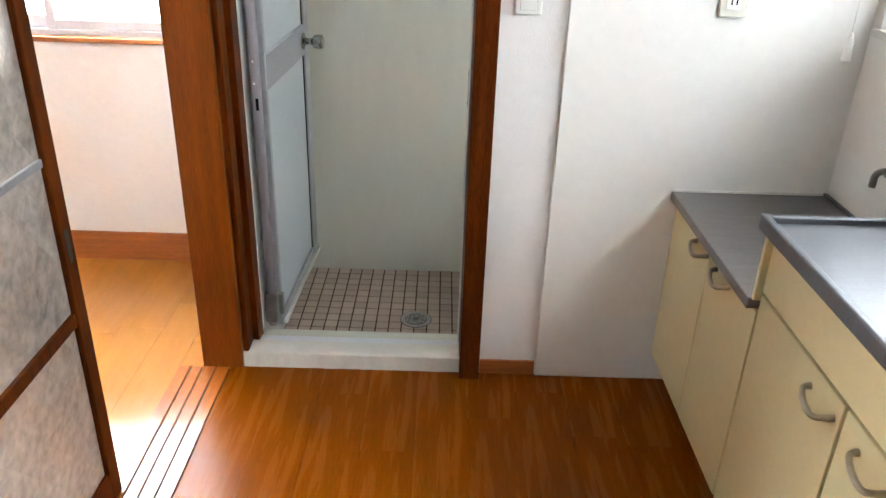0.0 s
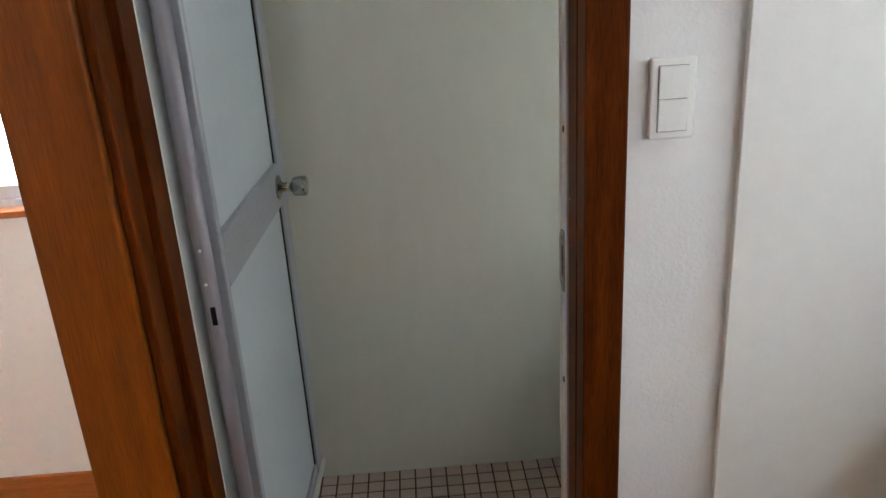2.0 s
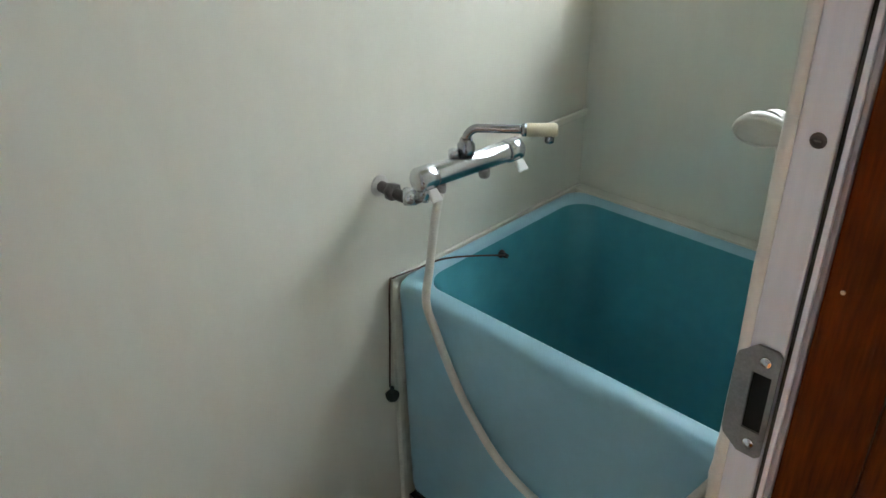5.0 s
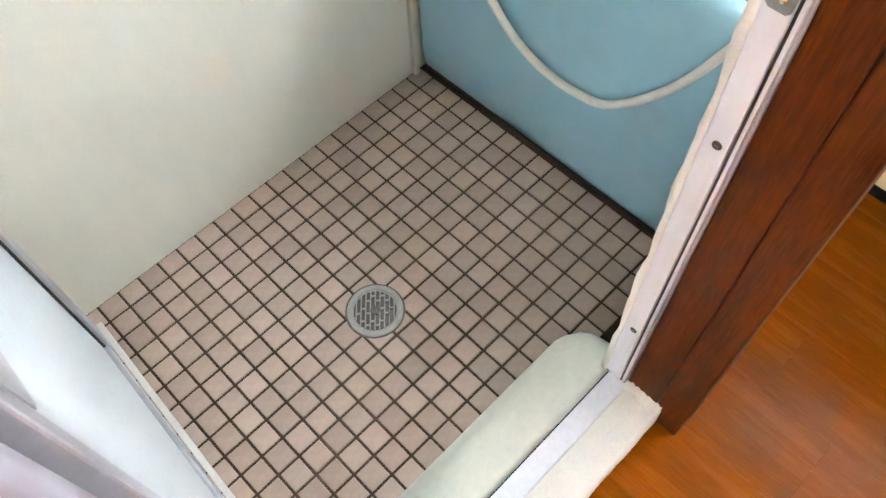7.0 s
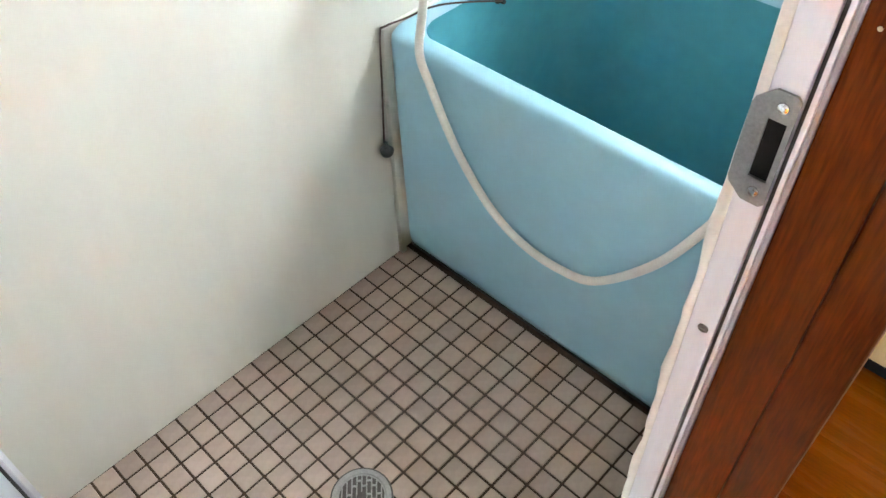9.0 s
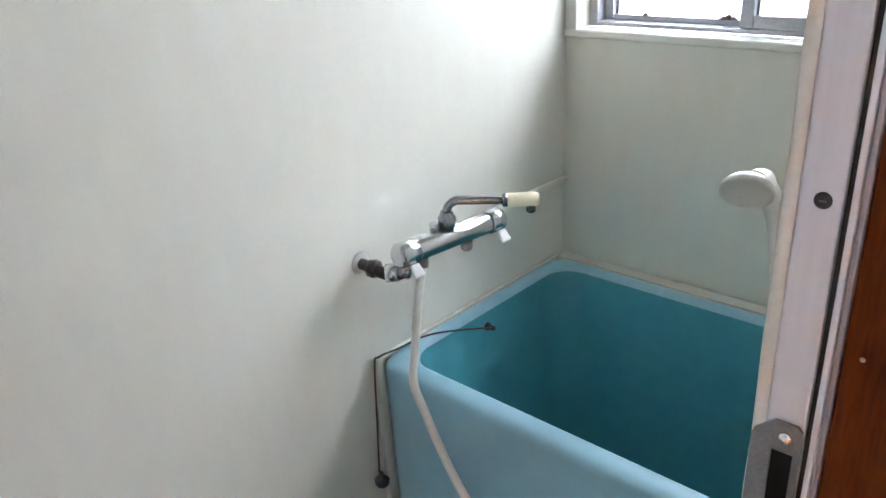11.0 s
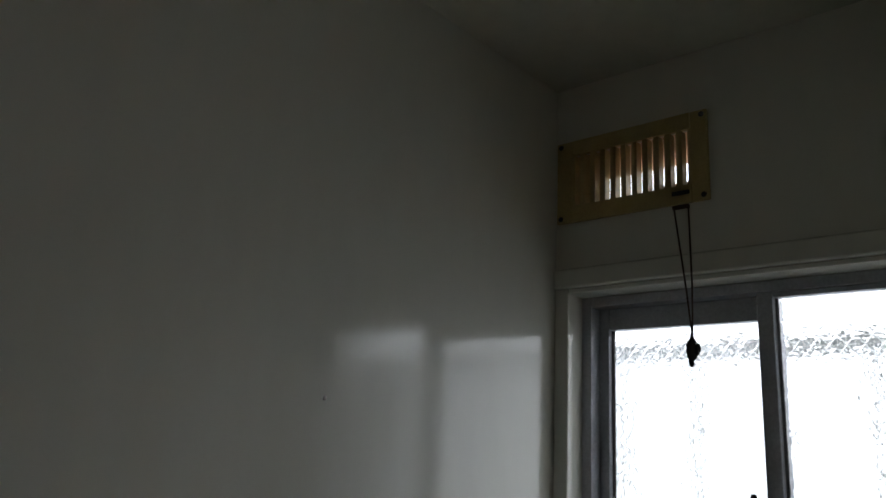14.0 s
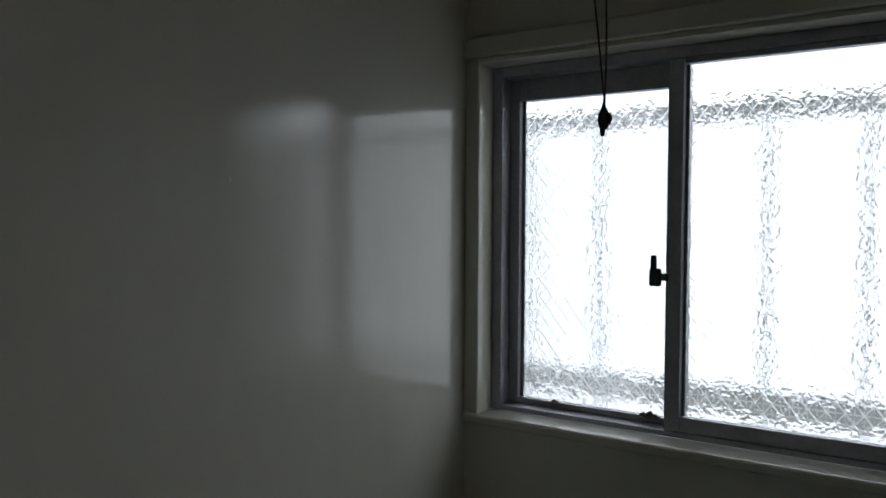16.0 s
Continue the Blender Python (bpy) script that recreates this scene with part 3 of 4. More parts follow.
# ---- mixer tap with spout and shower hose ----
tap = thing("bath_mixer_tap", "chrome wall mixer tap with swivel spout", "mixer tap", at=(0.965, 0, 0.87))
body0, body1 = Vector((0.975, -0.098, 0.894)), Vector((1.233, -0.129, 0.894))
along = (body1 - body0).normalized()
fore = Vector((along.y, -along.x, 0))
part("wall_flange", lathe((0.964, 0, 0.858), (0, -1, 0), [(0, 0.022), (0.003, 0.021), (0.005, 0.013)], 20), M_WHITE, tap, "white plaster collar")
part("supply_arm", ring_sweep(curve_points([(0.964, -0.002, 0.858), (0.964, -0.04, 0.856), (0.969, -0.07, 0.852), (0.985, -0.093, 0.856), (0.996, -0.102, 0.884)], 6), 0.0115, 14), M_DARKMETAL, tap)
part("supply_nut", lathe((0.964, -0.028, 0.8565), (0.03, -1, 0), [(0, 0.015), (0.002, 0.018), (0.018, 0.018), (0.020, 0.015)], 6), M_DARKMETAL, tap)
part("supply_nut", lathe((0.969, -0.064, 0.852), (0.6, -0.8, 0.1), [(0, 0.015), (0.002, 0.0185), (0.024, 0.0185), (0.026, 0.015)], 8), M_CHROME, tap)
part("mixer_body", lathe(body0, along, [(0.037, 0.021), (0.039, 0.022), (0.218, 0.022), (0.220, 0.021)], 28), M_CHROME, tap)
part("end_grip", lathe(body0, along, [(-0.006, 0.018), (0.0, 0.0235), (0.034, 0.0245), (0.0365, 0.0225)], 24), M_CHROME, tap)
part("end_grip", lathe(body0, along, [(0.2205, 0.0225), (0.222, 0.0245), (0.254, 0.0235), (0.260, 0.018)], 24), M_CHROME, tap)
for d in (0.018, 0.240):
    q = body0 + along * d + fore * 0.020 + Vector((0, 0, -0.016))
    bm = box(-0.0095, 0.0095, -0.004, 0.004, -0.026, 0.0, 0.003, 2)
    for v in bm.verts:
        v.co.x *= 1.0 - v.co.z * 14
    turn = Matrix((along, fore, Vector((0, 0, 1)))).transposed()
    bmesh.ops.transform(bm, matrix=Matrix.Translation(q) @ turn.to_4x4() @ Matrix.Rotation(radians(38), 4, "X"), verts=bm.verts)
    part("lever", bm, M_SWITCH, tap, "white temperature lever")
part("link_plate", ring_sweep([(0.984, -0.094, 0.852), (0.990, -0.098, 0.868), (0.997, -0.101, 0.888)], [0.017, 0.016, 0.014], 8), M_CHROME, tap)
sp = body0 + along * 0.118
part("spout_base", lathe(sp + Vector((0, 0, 0.022)), (0, 0, 1), [(0, 0.017), (0.010, 0.0175), (0.020, 0.0175), (0.026, 0.013), (0.032, 0.012)], 18), M_SPOUT, tap)
part("side_button", lathe(sp - along * 0.026 - fore * 0.006 + Vector((0, 0, 0.022)), (0, 0, 1), [(0, 0.011), (0.012, 0.011), (0.014, 0.008)], 14), M_CHROME, tap)
out = Vector((0.66, -0.75, 0.0)).normalized()
el = sp + Vector((0, 0, 0.073))
part("spout", ring_sweep(curve_points([sp + Vector((0, 0, 0.050)), sp + Vector((0, 0, 0.062)) + out * 0.003, el + out * 0.016, el + out * 0.035 + Vector((0, 0, 0.001)), el + out * 0.108 - Vector((0, 0, 0.001))], 8), 0.0085, 14), M_SPOUT, tap)
noz = el - Vector((0, 0, 0.002))
part("nozzle_collar", ring_sweep([noz + out * 0.104, noz + out * 0.106, noz + out * 0.114], [0.009, 0.0125, 0.0125], 16), M_SPOUT, tap)
part("spout_nozzle", ring_sweep([noz + out * 0.1145, noz + out * 0.116, noz + out * 0.168, noz + out * 0.173], [0.012, 0.0130, 0.0135, 0.010], 18), M_PLASTIC, tap, "ivory plastic nozzle")
part("nozzle_tip", lathe(noz + out * 0.158 - Vector((0, 0, 0.010)), (0, 0, -1), [(0, 0.009), (0.014, 0.009), (0.016, 0.006)], 14), M_SPOUT, tap)
ho = body0 + along * 0.054
part("hose_outlet", lathe(body0 + along * 0.165 - Vector((0, 0, 0.022)), (0, 0, -1), [(0, 0.012), (0.014, 0.012), (0.018, 0.009)], 14), M_DULL, tap)
part("hose_outlet", lathe(ho - Vector((0, 0, 0.022)), (0, 0, -1), [(0, 0.011), (0.014, 0.011), (0.018, 0.0095)], 14), M_DULL, tap)
trim = setting(part("wall_ledge_trim", boxes((1.09, XW - 0.001, -0.012, -0.0005, 0.828, 0.848, 0.004)), M_PANEL), "thin cream ledge on the wall above the bathtub", "trim")
shower = thing("hand_shower", "white round hand shower in a wall holder", "hand shower", at=(1.06, -0.79, 1.0))
FACE = Vector((-0.74, -0.22, -0.62)).normalized()      # the way the spray face looks
HC = Vector((0.998, -0.700, 1.128))
part("shower_head", lathe(HC - FACE * 0.020, FACE, [(0, 0.015), (0.004, 0.026), (0.012, 0.032), (0.017, 0.0335), (0.020, 0.0325), (0.021, 0.030), (0.0195, 0.028), (0.0195, 0.003)], 40), M_SHOWER, shower)
NECK = HC - FACE * 0.016 + Vector((0.040, -0.004, -0.012))
part("shower_handle", ring_sweep(curve_points([HC - FACE * 0.010 + Vector((0.012, -0.002, 0.0)), NECK, NECK + Vector((0.016, -0.012, -0.035)), NECK + Vector((0.018, -0.022, -0.085)), NECK + Vector((0.018, -0.032, -0.150))], 6), [0.018] * 6 + [0.014] * 8 + [0.0125] * 11, 16), M_SHOWER, shower)
part("wall_holder", boxes((1.035, 1.085, WALL_Y1, WALL_Y1 + 0.012, 0.985, 1.055, 0.005), (1.048, 1.074, WALL_Y1 + 0.012, -0.755, 1.008, 1.034, 0.006)), M_PLASTIC, shower, "ivory plastic wall holder")
hose = thing("shower_hose", "pale grey shower hose drooping in front of the bathtub", "shower hose", at=(0.97, -0.4, 0.31))
hp = [tuple(ho - Vector((0, 0, 0.034))), (1.005, -0.112, 0.81), (0.982, -0.116, 0.71), (0.9645, -0.122, 0.64), (0.964, -0.149, 0.580), (0.9645, -0.190, 0.500), (0.965, -0.242, 0.424), (0.966, -0.315, 0.350), (0.967, -0.398, 0.310), (0.968, -0.49, 0.304), (0.967, -0.574, 0.335), (0.966, -0.677, 0.458), (0.964, -0.747, 0.600), (0.985, -0.782, 0.70), (1.020, -0.785, 0.80), tuple(NECK + Vector((0.018, -0.033, -0.148)))]
part("hose", ring_sweep(curve_points(hp, 8), 0.0085, 12), M_HOSE, hose)

# ---- bathroom window ----
win = setting(thing("window_1", "aluminium sliding bathroom window with figured glass", "window"), "aluminium sliding bathroom window with figured glass", "window")
# cream reveal boards
part("reveal_board", box(XW - 0.006, 1.698, -0.0325, -0.001, 1.189, 1.900, 0.003), M_PANEL, win)
part("reveal_board", box(XW - 0.006, 1.698, -0.815, -0.7855, 1.189, 1.900, 0.003), M_PANEL, win)
part("reveal_board", boxes((XW - 0.004, 1.698, -0.785, -0.033, 1.8905, 1.900, 0.002), (XW - 0.014, XW - 0.001, -0.82, -0.001, 1.9005, 1.940, 0.004)), M_PANEL, win)
part("window_sill", box(XW - 0.012, 1.698, -0.80, -0.0005, 1.184, 1.2035, 0.005), M_PANEL, win)
fx0, fx1 = 1.699, 1.765
part("window_frame", boxes((fx0, fx1, WY0, WY0 + 0.022, 1.2045, 1.889, 0.0015), (fx0, fx1, WY1 - 0.022, WY1, 1.2045, 1.889, 0.0015), (fx0, fx1, WY0 + 0.022, WY1 - 0.022, 1.2045, 1.2145, 0.0015), (fx0, fx1, WY0 + 0.022, WY1 - 0.022, 1.869, 1.889, 0.0015)), M_ALUWIN, win)


def sash(x, y0, y1, left, right, low, high):
    z0, z1 = 1.215, 1.8685
    part("sash_stile", box(x - 0.011, x + 0.011, y0, y0 + left, z0, z1, 0.002), M_ALUWIN, win)
    part("sash_stile", box(x - 0.011, x + 0.011, y1 - right, y1, z0, z1, 0.002), M_ALUWIN, win)
    part("sash_rail", box(x - 0.010, x + 0.010, y0 + left, y1 - right, z0, z0 + low, 0.002), M_ALUWIN, win)
    part("sash_rail", box(x - 0.010, x + 0.010, y0 + left, y1 - right, z1 - high, z1, 0.002), M_ALUWIN, win)
    g = part("pane", box(x - 0.002, x + 0.002, y0 + left - 0.004, y1 - right + 0.004, z0 + low - 0.003, z1 - high + 0.003), M_GLASS, win, "figured glass pane")
    g.visible_shadow = False
    for ya_, yb_ in ((y0 + left, y0 + left + 0.006), (y1 - right - 0.006, y1 - right)):
        part("gasket", box(x + 0.0025, x + 0.006, ya_, yb_, z0 + low, z1 - high), M_SEAM, win, "dark glazing gasket")


sash(1.742, -0.414, WY1 - 0.0225, 0.028, 0.022, 0.012, 0.044)
sash(1.713, WY0 + 0.0225, -0.385, 0.028, 0.028, 0.026, 0.010)
part("crescent_lock", boxes((1.690, 1.703, -0.379, -0.358, 1.470, 1.502, 0.004), (1.686, 1.696, -0.372, -0.362, 1.498, 1.526, 0.003), (1.692, 1.702, -0.391, -0.379, 1.480, 1.494, 0.002)), M_RUBBER, win, "dark crescent lock")
for dy, dz in ((-0.34, 0.004), (-0.352, 0.007), (-0.362, 0.003), (-0.16, 0.003)):
    part("dirt_clump", lathe((1.727, dy, 1.2275), (0, 0, 1), [(0, 0.010), (dz, 0.006), (dz + 0.004, 0.001)], 7), M_CORD, win)

# ---- ventilation grille with pull cord ----
vent = thing("vent_grille", "yellowed plastic vent grille with vertical slots", "vent grille", at=(XW, -0.17, 2.11))
gy0, gy1, gz0, gz1 = -0.333, -0.006, 2.038, 2.217
part("grille_frame", boxes((XW - 0.010, XW - 0.0008, gy0, VY0 + 0.012, gz0, gz1, 0.002), (XW - 0.010, XW - 0.0008, VY1 - 0.012, gy1, gz0, gz1, 0.002), (XW - 0.010, XW - 0.0008, VY0 + 0.012, VY1 - 0.012, gz0, VZ0 + 0.006, 0.001), (XW - 0.010, XW - 0.0008, VY0 + 0.012, VY1 - 0.012, VZ1 - 0.006, gz1, 0.001)), M_OLDPLASTIC, vent)
n = 11
span = (VY1 - 0.012) - (VY0 + 0.012)
for i in range(n + 1):
    y = VY0 + 0.012 + span * i / n
    part("slat", box(XW - 0.008, XW + 0.012, y - 0.0058, y + 0.0058, VZ0 + 0.006, VZ1 - 0.006), M_OLDPLASTIC, vent)
part("shutter", box(XW + 0.016, XW + 0.017, VY0, VY1 - 0.0755, VZ0 + 0.058, VZ1), M_SHUTTER, vent, "brown translucent shutter behind the slots")
part("shutter", box(XW + 0.016, XW + 0.018, VY1 - 0.075, VY1, VZ0, VZ1), M_SHUTTER2, vent, "closed brown end of the shutter")
part("shutter", box(XW + 0.0185, XW + 0.021, VY0, VY0 + 0.10, VZ0, VZ0 + 0.022), M_MESH, vent)
for i in range(22):
    z = VZ0 + 0.004 + i * (VZ1 - VZ0 - 0.008) / 21
    part("mesh_wire", box(XW + 0.031, XW + 0.0318, VY0, VY1, z - 0.0006, z + 0.0006), M_MESH, vent)
for i in range(46):
    y = VY0 + 0.004 + i * (VY1 - VY0 - 0.008) / 45
    part("mesh_wire", box(XW + 0.030, XW + 0.0306, y - 0.0004, y + 0.0004, VZ0, VZ1), M_MESH, vent)
for y in (gy0 + 0.010, gy1 - 0.010):
    for z in (gz0 + 0.010, gz1 - 0.010):
        part("screw", lathe((XW - 0.0101, y, z), (-1, 0, 0), [(0, 0.0055), (0.002, 0.005), (0.003, 0.003)], 10), M_RUBBER, vent, "dark screw head")
part("slide_tab", box(XW - 0.014, XW - 0.0101, -0.296, -0.262, 2.054, 2.062, 0.001), M_RUBBER, vent, "black slide tab")
pull = thing("vent_pull_cord", "brown double pull cord with a dark pendant", "pull cord", at=(1.631, -0.296, 1.76))
part("cord", ring_sweep([(1.636, -0.266, 2.030), (1.634, -0.285, 1.88), (1.631, -0.2955, 1.790)], 0.0016, 6), M_CORD, pull)
part("cord", ring_sweep([(1.636, -0.294, 2.030), (1.634, -0.297, 1.88), (1.631, -0.2965, 1.790)], 0.0016, 6), M_CORD, pull)
part("cord_bracket", boxes((1.632, 1.6395, -0.296, -0.264, 2.026, 2.033, 0.001)), M_CORD, pull)
bm = lathe((1.631, -0.2945, 1.744), (0, 0, 1), [(0, 0.005), (0.005, 0.0085), (0.016, 0.0105), (0.026, 0.0105), (0.034, 0.007), (0.040, 0.004), (0.050, 0.0016)], 9)
lathe((1.630, -0.303, 1.752), (0.0, -0.12, 1), [(0, 0.002), (0.004, 0.0055), (0.014, 0.0065), (0.022, 0.003)], 8, bm=bm)
lathe((1.631, -0.293, 1.733), (0, 0.05, 1), [(0, 0.003), (0.004, 0.0055), (0.013, 0.005)], 8, bm=bm)
part("pendant", bm, M_RUBBER, pull, "worn dark knotted pendant")

# ---- outside the bathroom window ----
fence = thing("fence", "pale corrugated fence outside the bathroom window", "fence", at=(XW + 0.9, -0.4, -0.5))
for i in range(9):
    y = -1.35 + i * 0.24
    part("rib", box(XW + 0.9, XW + 0.93, y, y + 0.012, -0.5, 1.865, 0.004), M_FENCE, fence)
part("top_rail", box(XW + 0.87, XW + 0.899, -1.4, 0.7, 1.868, 1.912, 0.004), M_FENCE, fence)
part("bottom_rail", box(XW + 0.87, XW + 0.899, -1.4, 0.7, 1.06, 1.13, 0.004), M_FENCE, fence)
part("post", box(XW + 0.93, XW + 0.99, 0.62, 0.68, -0.5, 1.8, 0.004), M_FENCE, fence)

# ---- floor drain ----
dr = thing("floor_drain", "round grey metal floor drain with slotted grate", "floor drain", at=(0.456, -0.428, 0.0))
DC = (0.456, -0.428)
part("drain_ring", lathe((*DC, -0.001), (0, 0, 1), [(0, 0.053), (0.0035, 0.053), (0.0045, 0.051), (0.0045, 0.0445), (0.0030, 0.043), (0.0022, 0.0425), (0.0022, 0.0405), (0.001, 0.040)], 40), M_DRAIN, dr)
# Dark ring added where the gap round the drain shows dark.
part("drain_border", lathe((*DC, -0.002), (0, 0, 1), [(0, 0.0565), (0.0032, 0.0560), (0.0034, 0.0535), (0.0028, 0.0532)], 40), M_DARKMETAL, dr, "dark ring standing in for the gap round the drain")
# A flat black disc under the bars paints the darkness of the hole.
part("drain_cup", lathe((*DC, -0.0008), (0, 0, 1), [(0, 0.0395), (0.0015, 0.0395)], 32), M_DARK, dr, "black disc for the shade in the drain opening")
for i in range(-4, 5):
    x = i * 0.0088
    h = math.sqrt(0.0400 ** 2 - x * x)
    bm = box(DC[0] + x - 0.0011, DC[0] + x + 0.0011, DC[1] - h, DC[1] + h, 0.0012, 0.0036, 0.0005, 1)
    bmesh.ops.rotate(bm, cent=(*DC, 0), matrix=Matrix.Rotation(radians(-43), 3, "Z"), verts=bm.verts)
    part("grate_bar", bm, M_DRAIN, dr)
for i in range(-4, 4):
    for y in ((-0.022, 0.004, 0.030) if i % 2 else (-0.030, -0.006, 0.020)):
        x = (i + 0.5) * 0.0088
        if x * x + y * y < 0.036 ** 2:
            bm = box(DC[0] + x - 0.0034, DC[0] + x + 0.0034, DC[1] + y - 0.0018, DC[1] + y + 0.0018, 0.0010, 0.0034)
            bmesh.ops.rotate(bm, cent=(*DC, 0), matrix=Matrix.Rotation(radians(-43), 3, "Z"), verts=bm.verts)
            part("grate_bridge", bm, M_DRAIN, dr)
part("grate_centre", lathe((*DC, 0.001), (0, 0, 1), [(0, 0.009), (0.0026, 0.009), (0.003, 0.006)], 14), M_DARKMETAL, dr)
dr.scale = (1.12, 1.12, 1.0)

# ---- kitchen: wall switch, outlet, cabinets ----
sw = thing("light_switch", "white double rocker light switch plate", "light switch", at=(0.706, WALL_Y0, 1.345))
part("switch_plate", box(0.716, 0.786, WALL_Y0 - 0.010, WALL_Y0 - 0.0006, 1.272, 1.393, 0.0048, 4), M_SWITCH, sw)
part("rocker", box(0.729, 0.773, WALL_Y0 - 0.0125, WALL_Y0 - 0.0101, 1.3327, 1.3805, 0.0008, 1), M_SWITCH, sw)
part("rocker", box(0.729, 0.773, WALL_Y0 - 0.0125, WALL_Y0 - 0.0101, 1.2845, 1.3320, 0.0008, 1), M_SWITCH, sw)
part("rocker_seam", box(0.7284, 0.7736, WALL_Y0 - 0.0104, WALL_Y0 - 0.01005, 1.2838, 1.3812), M_SEAM, sw)
outl = thing("wall_outlet", "ivory double wall outlet above the counter", "outlet", at=(1.276, -1.0, 1.345))
part("outlet_plate", box(1.241, 1.311, BOARD_Y - 0.0095, BOARD_Y - 0.0006, 1.284, 1.406, 0.004, 3), M_OUTLET, outl)
part("outlet_insert", box(1.257, 1.295, BOARD_Y - 0.0115, BOARD_Y - 0.0096, 1.303, 1.387, 0.0008, 1), M_SWITCH, outl, "white socket insert")
for z in (1.322, 1.368):
    for x in (1.2695, 1.2825):
        part("socket_slot", box(x - 0.0022, x + 0.0022, BOARD_Y - 0.0120, BOARD_Y - 0.0116, z - 0.007, z + 0.007), M_DARK, outl)
pc = thing("pull_switch_cord", "white lamp pull cord with a plastic end weight", "pull cord", at=(1.56, -1.06, 1.22))
part("cord", ring_sweep([(1.575, -1.05, KTOP - 0.001), (1.575, -1.05, 1.262)], 0.0018, 6), M_SWITCH, pc)
part("end_weight", lathe((1.575, -1.05, 1.190), (0, 0, 1), [(0, 0.010), (0.004, 0.012), (0.05, 0.009), (0.066, 0.005), (0.074, 0.002)], 14), M_SWITCH, pc)

TOP1, TOP2 = 0.797, 0.990     # top of the low worktop and of the sink rim
CX, CZB = 1.238, K + 0.105
CF = CX - 0.018


def bow_handle(parent, y, z):
    """A horizontal bow pull, 10 cm long."""
    pts = [(CF, y + 0.046, z), (CF - 0.010, y + 0.045, z), (CF - 0.020, y + 0.036, z - 0.001), (CF - 0.030, y + 0.008, z - 0.003), (CF - 0.035, y - 0.024, z - 0.004), (CF - 0.032, y - 0.040, z - 0.003), (CF - 0.018, y - 0.046, z - 0.001), (CF, y - 0.047, z)]
    return part("handle", ring_sweep(curve_points(pts, 5), [0.0068] * 4 + [0.0058] * 28 + [0.0066] * 4, 10), M_BRASS, parent, "curved metal pull handle")


low = thing("gas_stand_cabinet", "cream laminate low kitchen cabinet with two doors", "cabinet", at=(1.42, -1.3, K))
part("cabinet_body", box(CX, XW - 0.001, -1.632, BOARD_Y - 0.001, CZB, TOP1 - 0.028), M_YELLOW, low)
# Shade under the cabinet is painted on: the kick board is near-black.
part("toe_kick", box(CX + 0.055, XW - 0.001, -1.632, BOARD_Y - 0.001, K, CZB - 0.001), M_DARK, low, "recessed toe kick, near-black for its shade")
for y0, y1, hy in ((-1.320, -1.003, -1.263), (-1.630, -1.3225, -1.429)):
    d = part("door", box(CF, CX - 0.001, y0, y1, CZB, TOP1 - 0.030, 0.0015, 1), M_YELLOW, low)
    bow_handle(d, hy, 0.742)
top1 = thing("low_worktop", "dull grey steel worktop on the low cabinet", "worktop", at=(1.42, -1.3, TOP1 - 0.027))
part("worktop_sheet", boxes((1.200, XW - 0.001, -1.622, BOARD_Y - 0.0005, TOP1 - 0.0275, TOP1, 0.003), (XW - 0.016, XW - 0.002, -1.620, BOARD_Y - 0.0005, TOP1 - 0.0005, TOP1 + 0.008, 0.003)), M_STEELDK, top1)
part("edge_sealant", box(1.203, XW - 0.002, BOARD_Y - 0.008, BOARD_Y - 0.0002, TOP1 - 0.0005, TOP1 + 0.0055, 0.002), M_WHITE, top1)

hi = thing("sink_cabinet", "cream laminate sink cabinet with doors and plain fascia", "cabinet", at=(1.42, -2.2, K))
part("cabinet_body", box(CX, XW - 0.001, -2.80, -1.636, CZB, TOP2 - 0.036), M_YELLOW, hi)
part("toe_kick", box(CX + 0.055, XW - 0.001, -2.80, -1.636, K, CZB - 0.001), M_DARK, hi, "recessed toe kick, near-black for its shade")
part("end_panel", box(1.206, XW - 0.002, -1.6355, -1.624, TOP1 + 0.0005, TOP2 - 0.036, 0.001, 1), M_YELLOW, hi)
part("front_fascia", box(CF, CX - 0.001, -2.80, -1.638, 0.820, TOP2 - 0.037, 0.001, 1), M_YELLOW, hi, "plain fascia under the sink")
for y0, y1, hy in ((-2.016, -1.638, -1.950), (-2.400, -2.026, -2.131), (-2.798, -2.406, -2.50)):
    d = part("door", box(CF, CX - 0.001, y0, y1, CZB, 0.812, 0.0015, 1), M_YELLOW, hi)
    bow_handle(d, hy, 0.772)
top2 = thing("kitchen_sink", "brushed stainless steel sink with raised rim", "sink", at=(1.42, -2.2, TOP2 - 0.035))
part("rim_front", box(1.190, 1.208, -2.80, -1.612, TOP2 - 0.035, TOP2, 0.005, 3), M_STEEL, top2)
part("rim_side", box(1.2085, XW - 0.022, -1.630, -1.612, TOP2 - 0.035, TOP2 - 0.002, 0.004, 3), M_STEEL, top2)
part("drainboard", box(1.2085, XW - 0.022, -2.15, -1.6305, TOP2 - 0.035, TOP2 - 0.014, 0.002, 1), M_STEEL, top2)
ZS = TOP2 - 1.024
bm = loft([round_rect(1.215, 1.60, -2.78, -2.16, 0.05, 1.012 + ZS, 6), round_rect(1.22, 1.595, -2.775, -2.165, 0.05, 1.002 + ZS, 6), round_rect(1.23, 1.585, -2.765, -2.175, 0.06, 0.86 + ZS, 6), round_rect(1.26, 1.54, -2.72, -2.22, 0.06, 0.845 + ZS, 6)], False, True)
part("basin", bm, M_STEEL, top2)
part("back_guard", box(XW - 0.021, XW - 0.002, -2.80, -1.612, TOP2 - 0.035, TOP2 + 0.075, 0.003), M_STEEL, top2)
TY, TZ2 = -1.33, 0.985
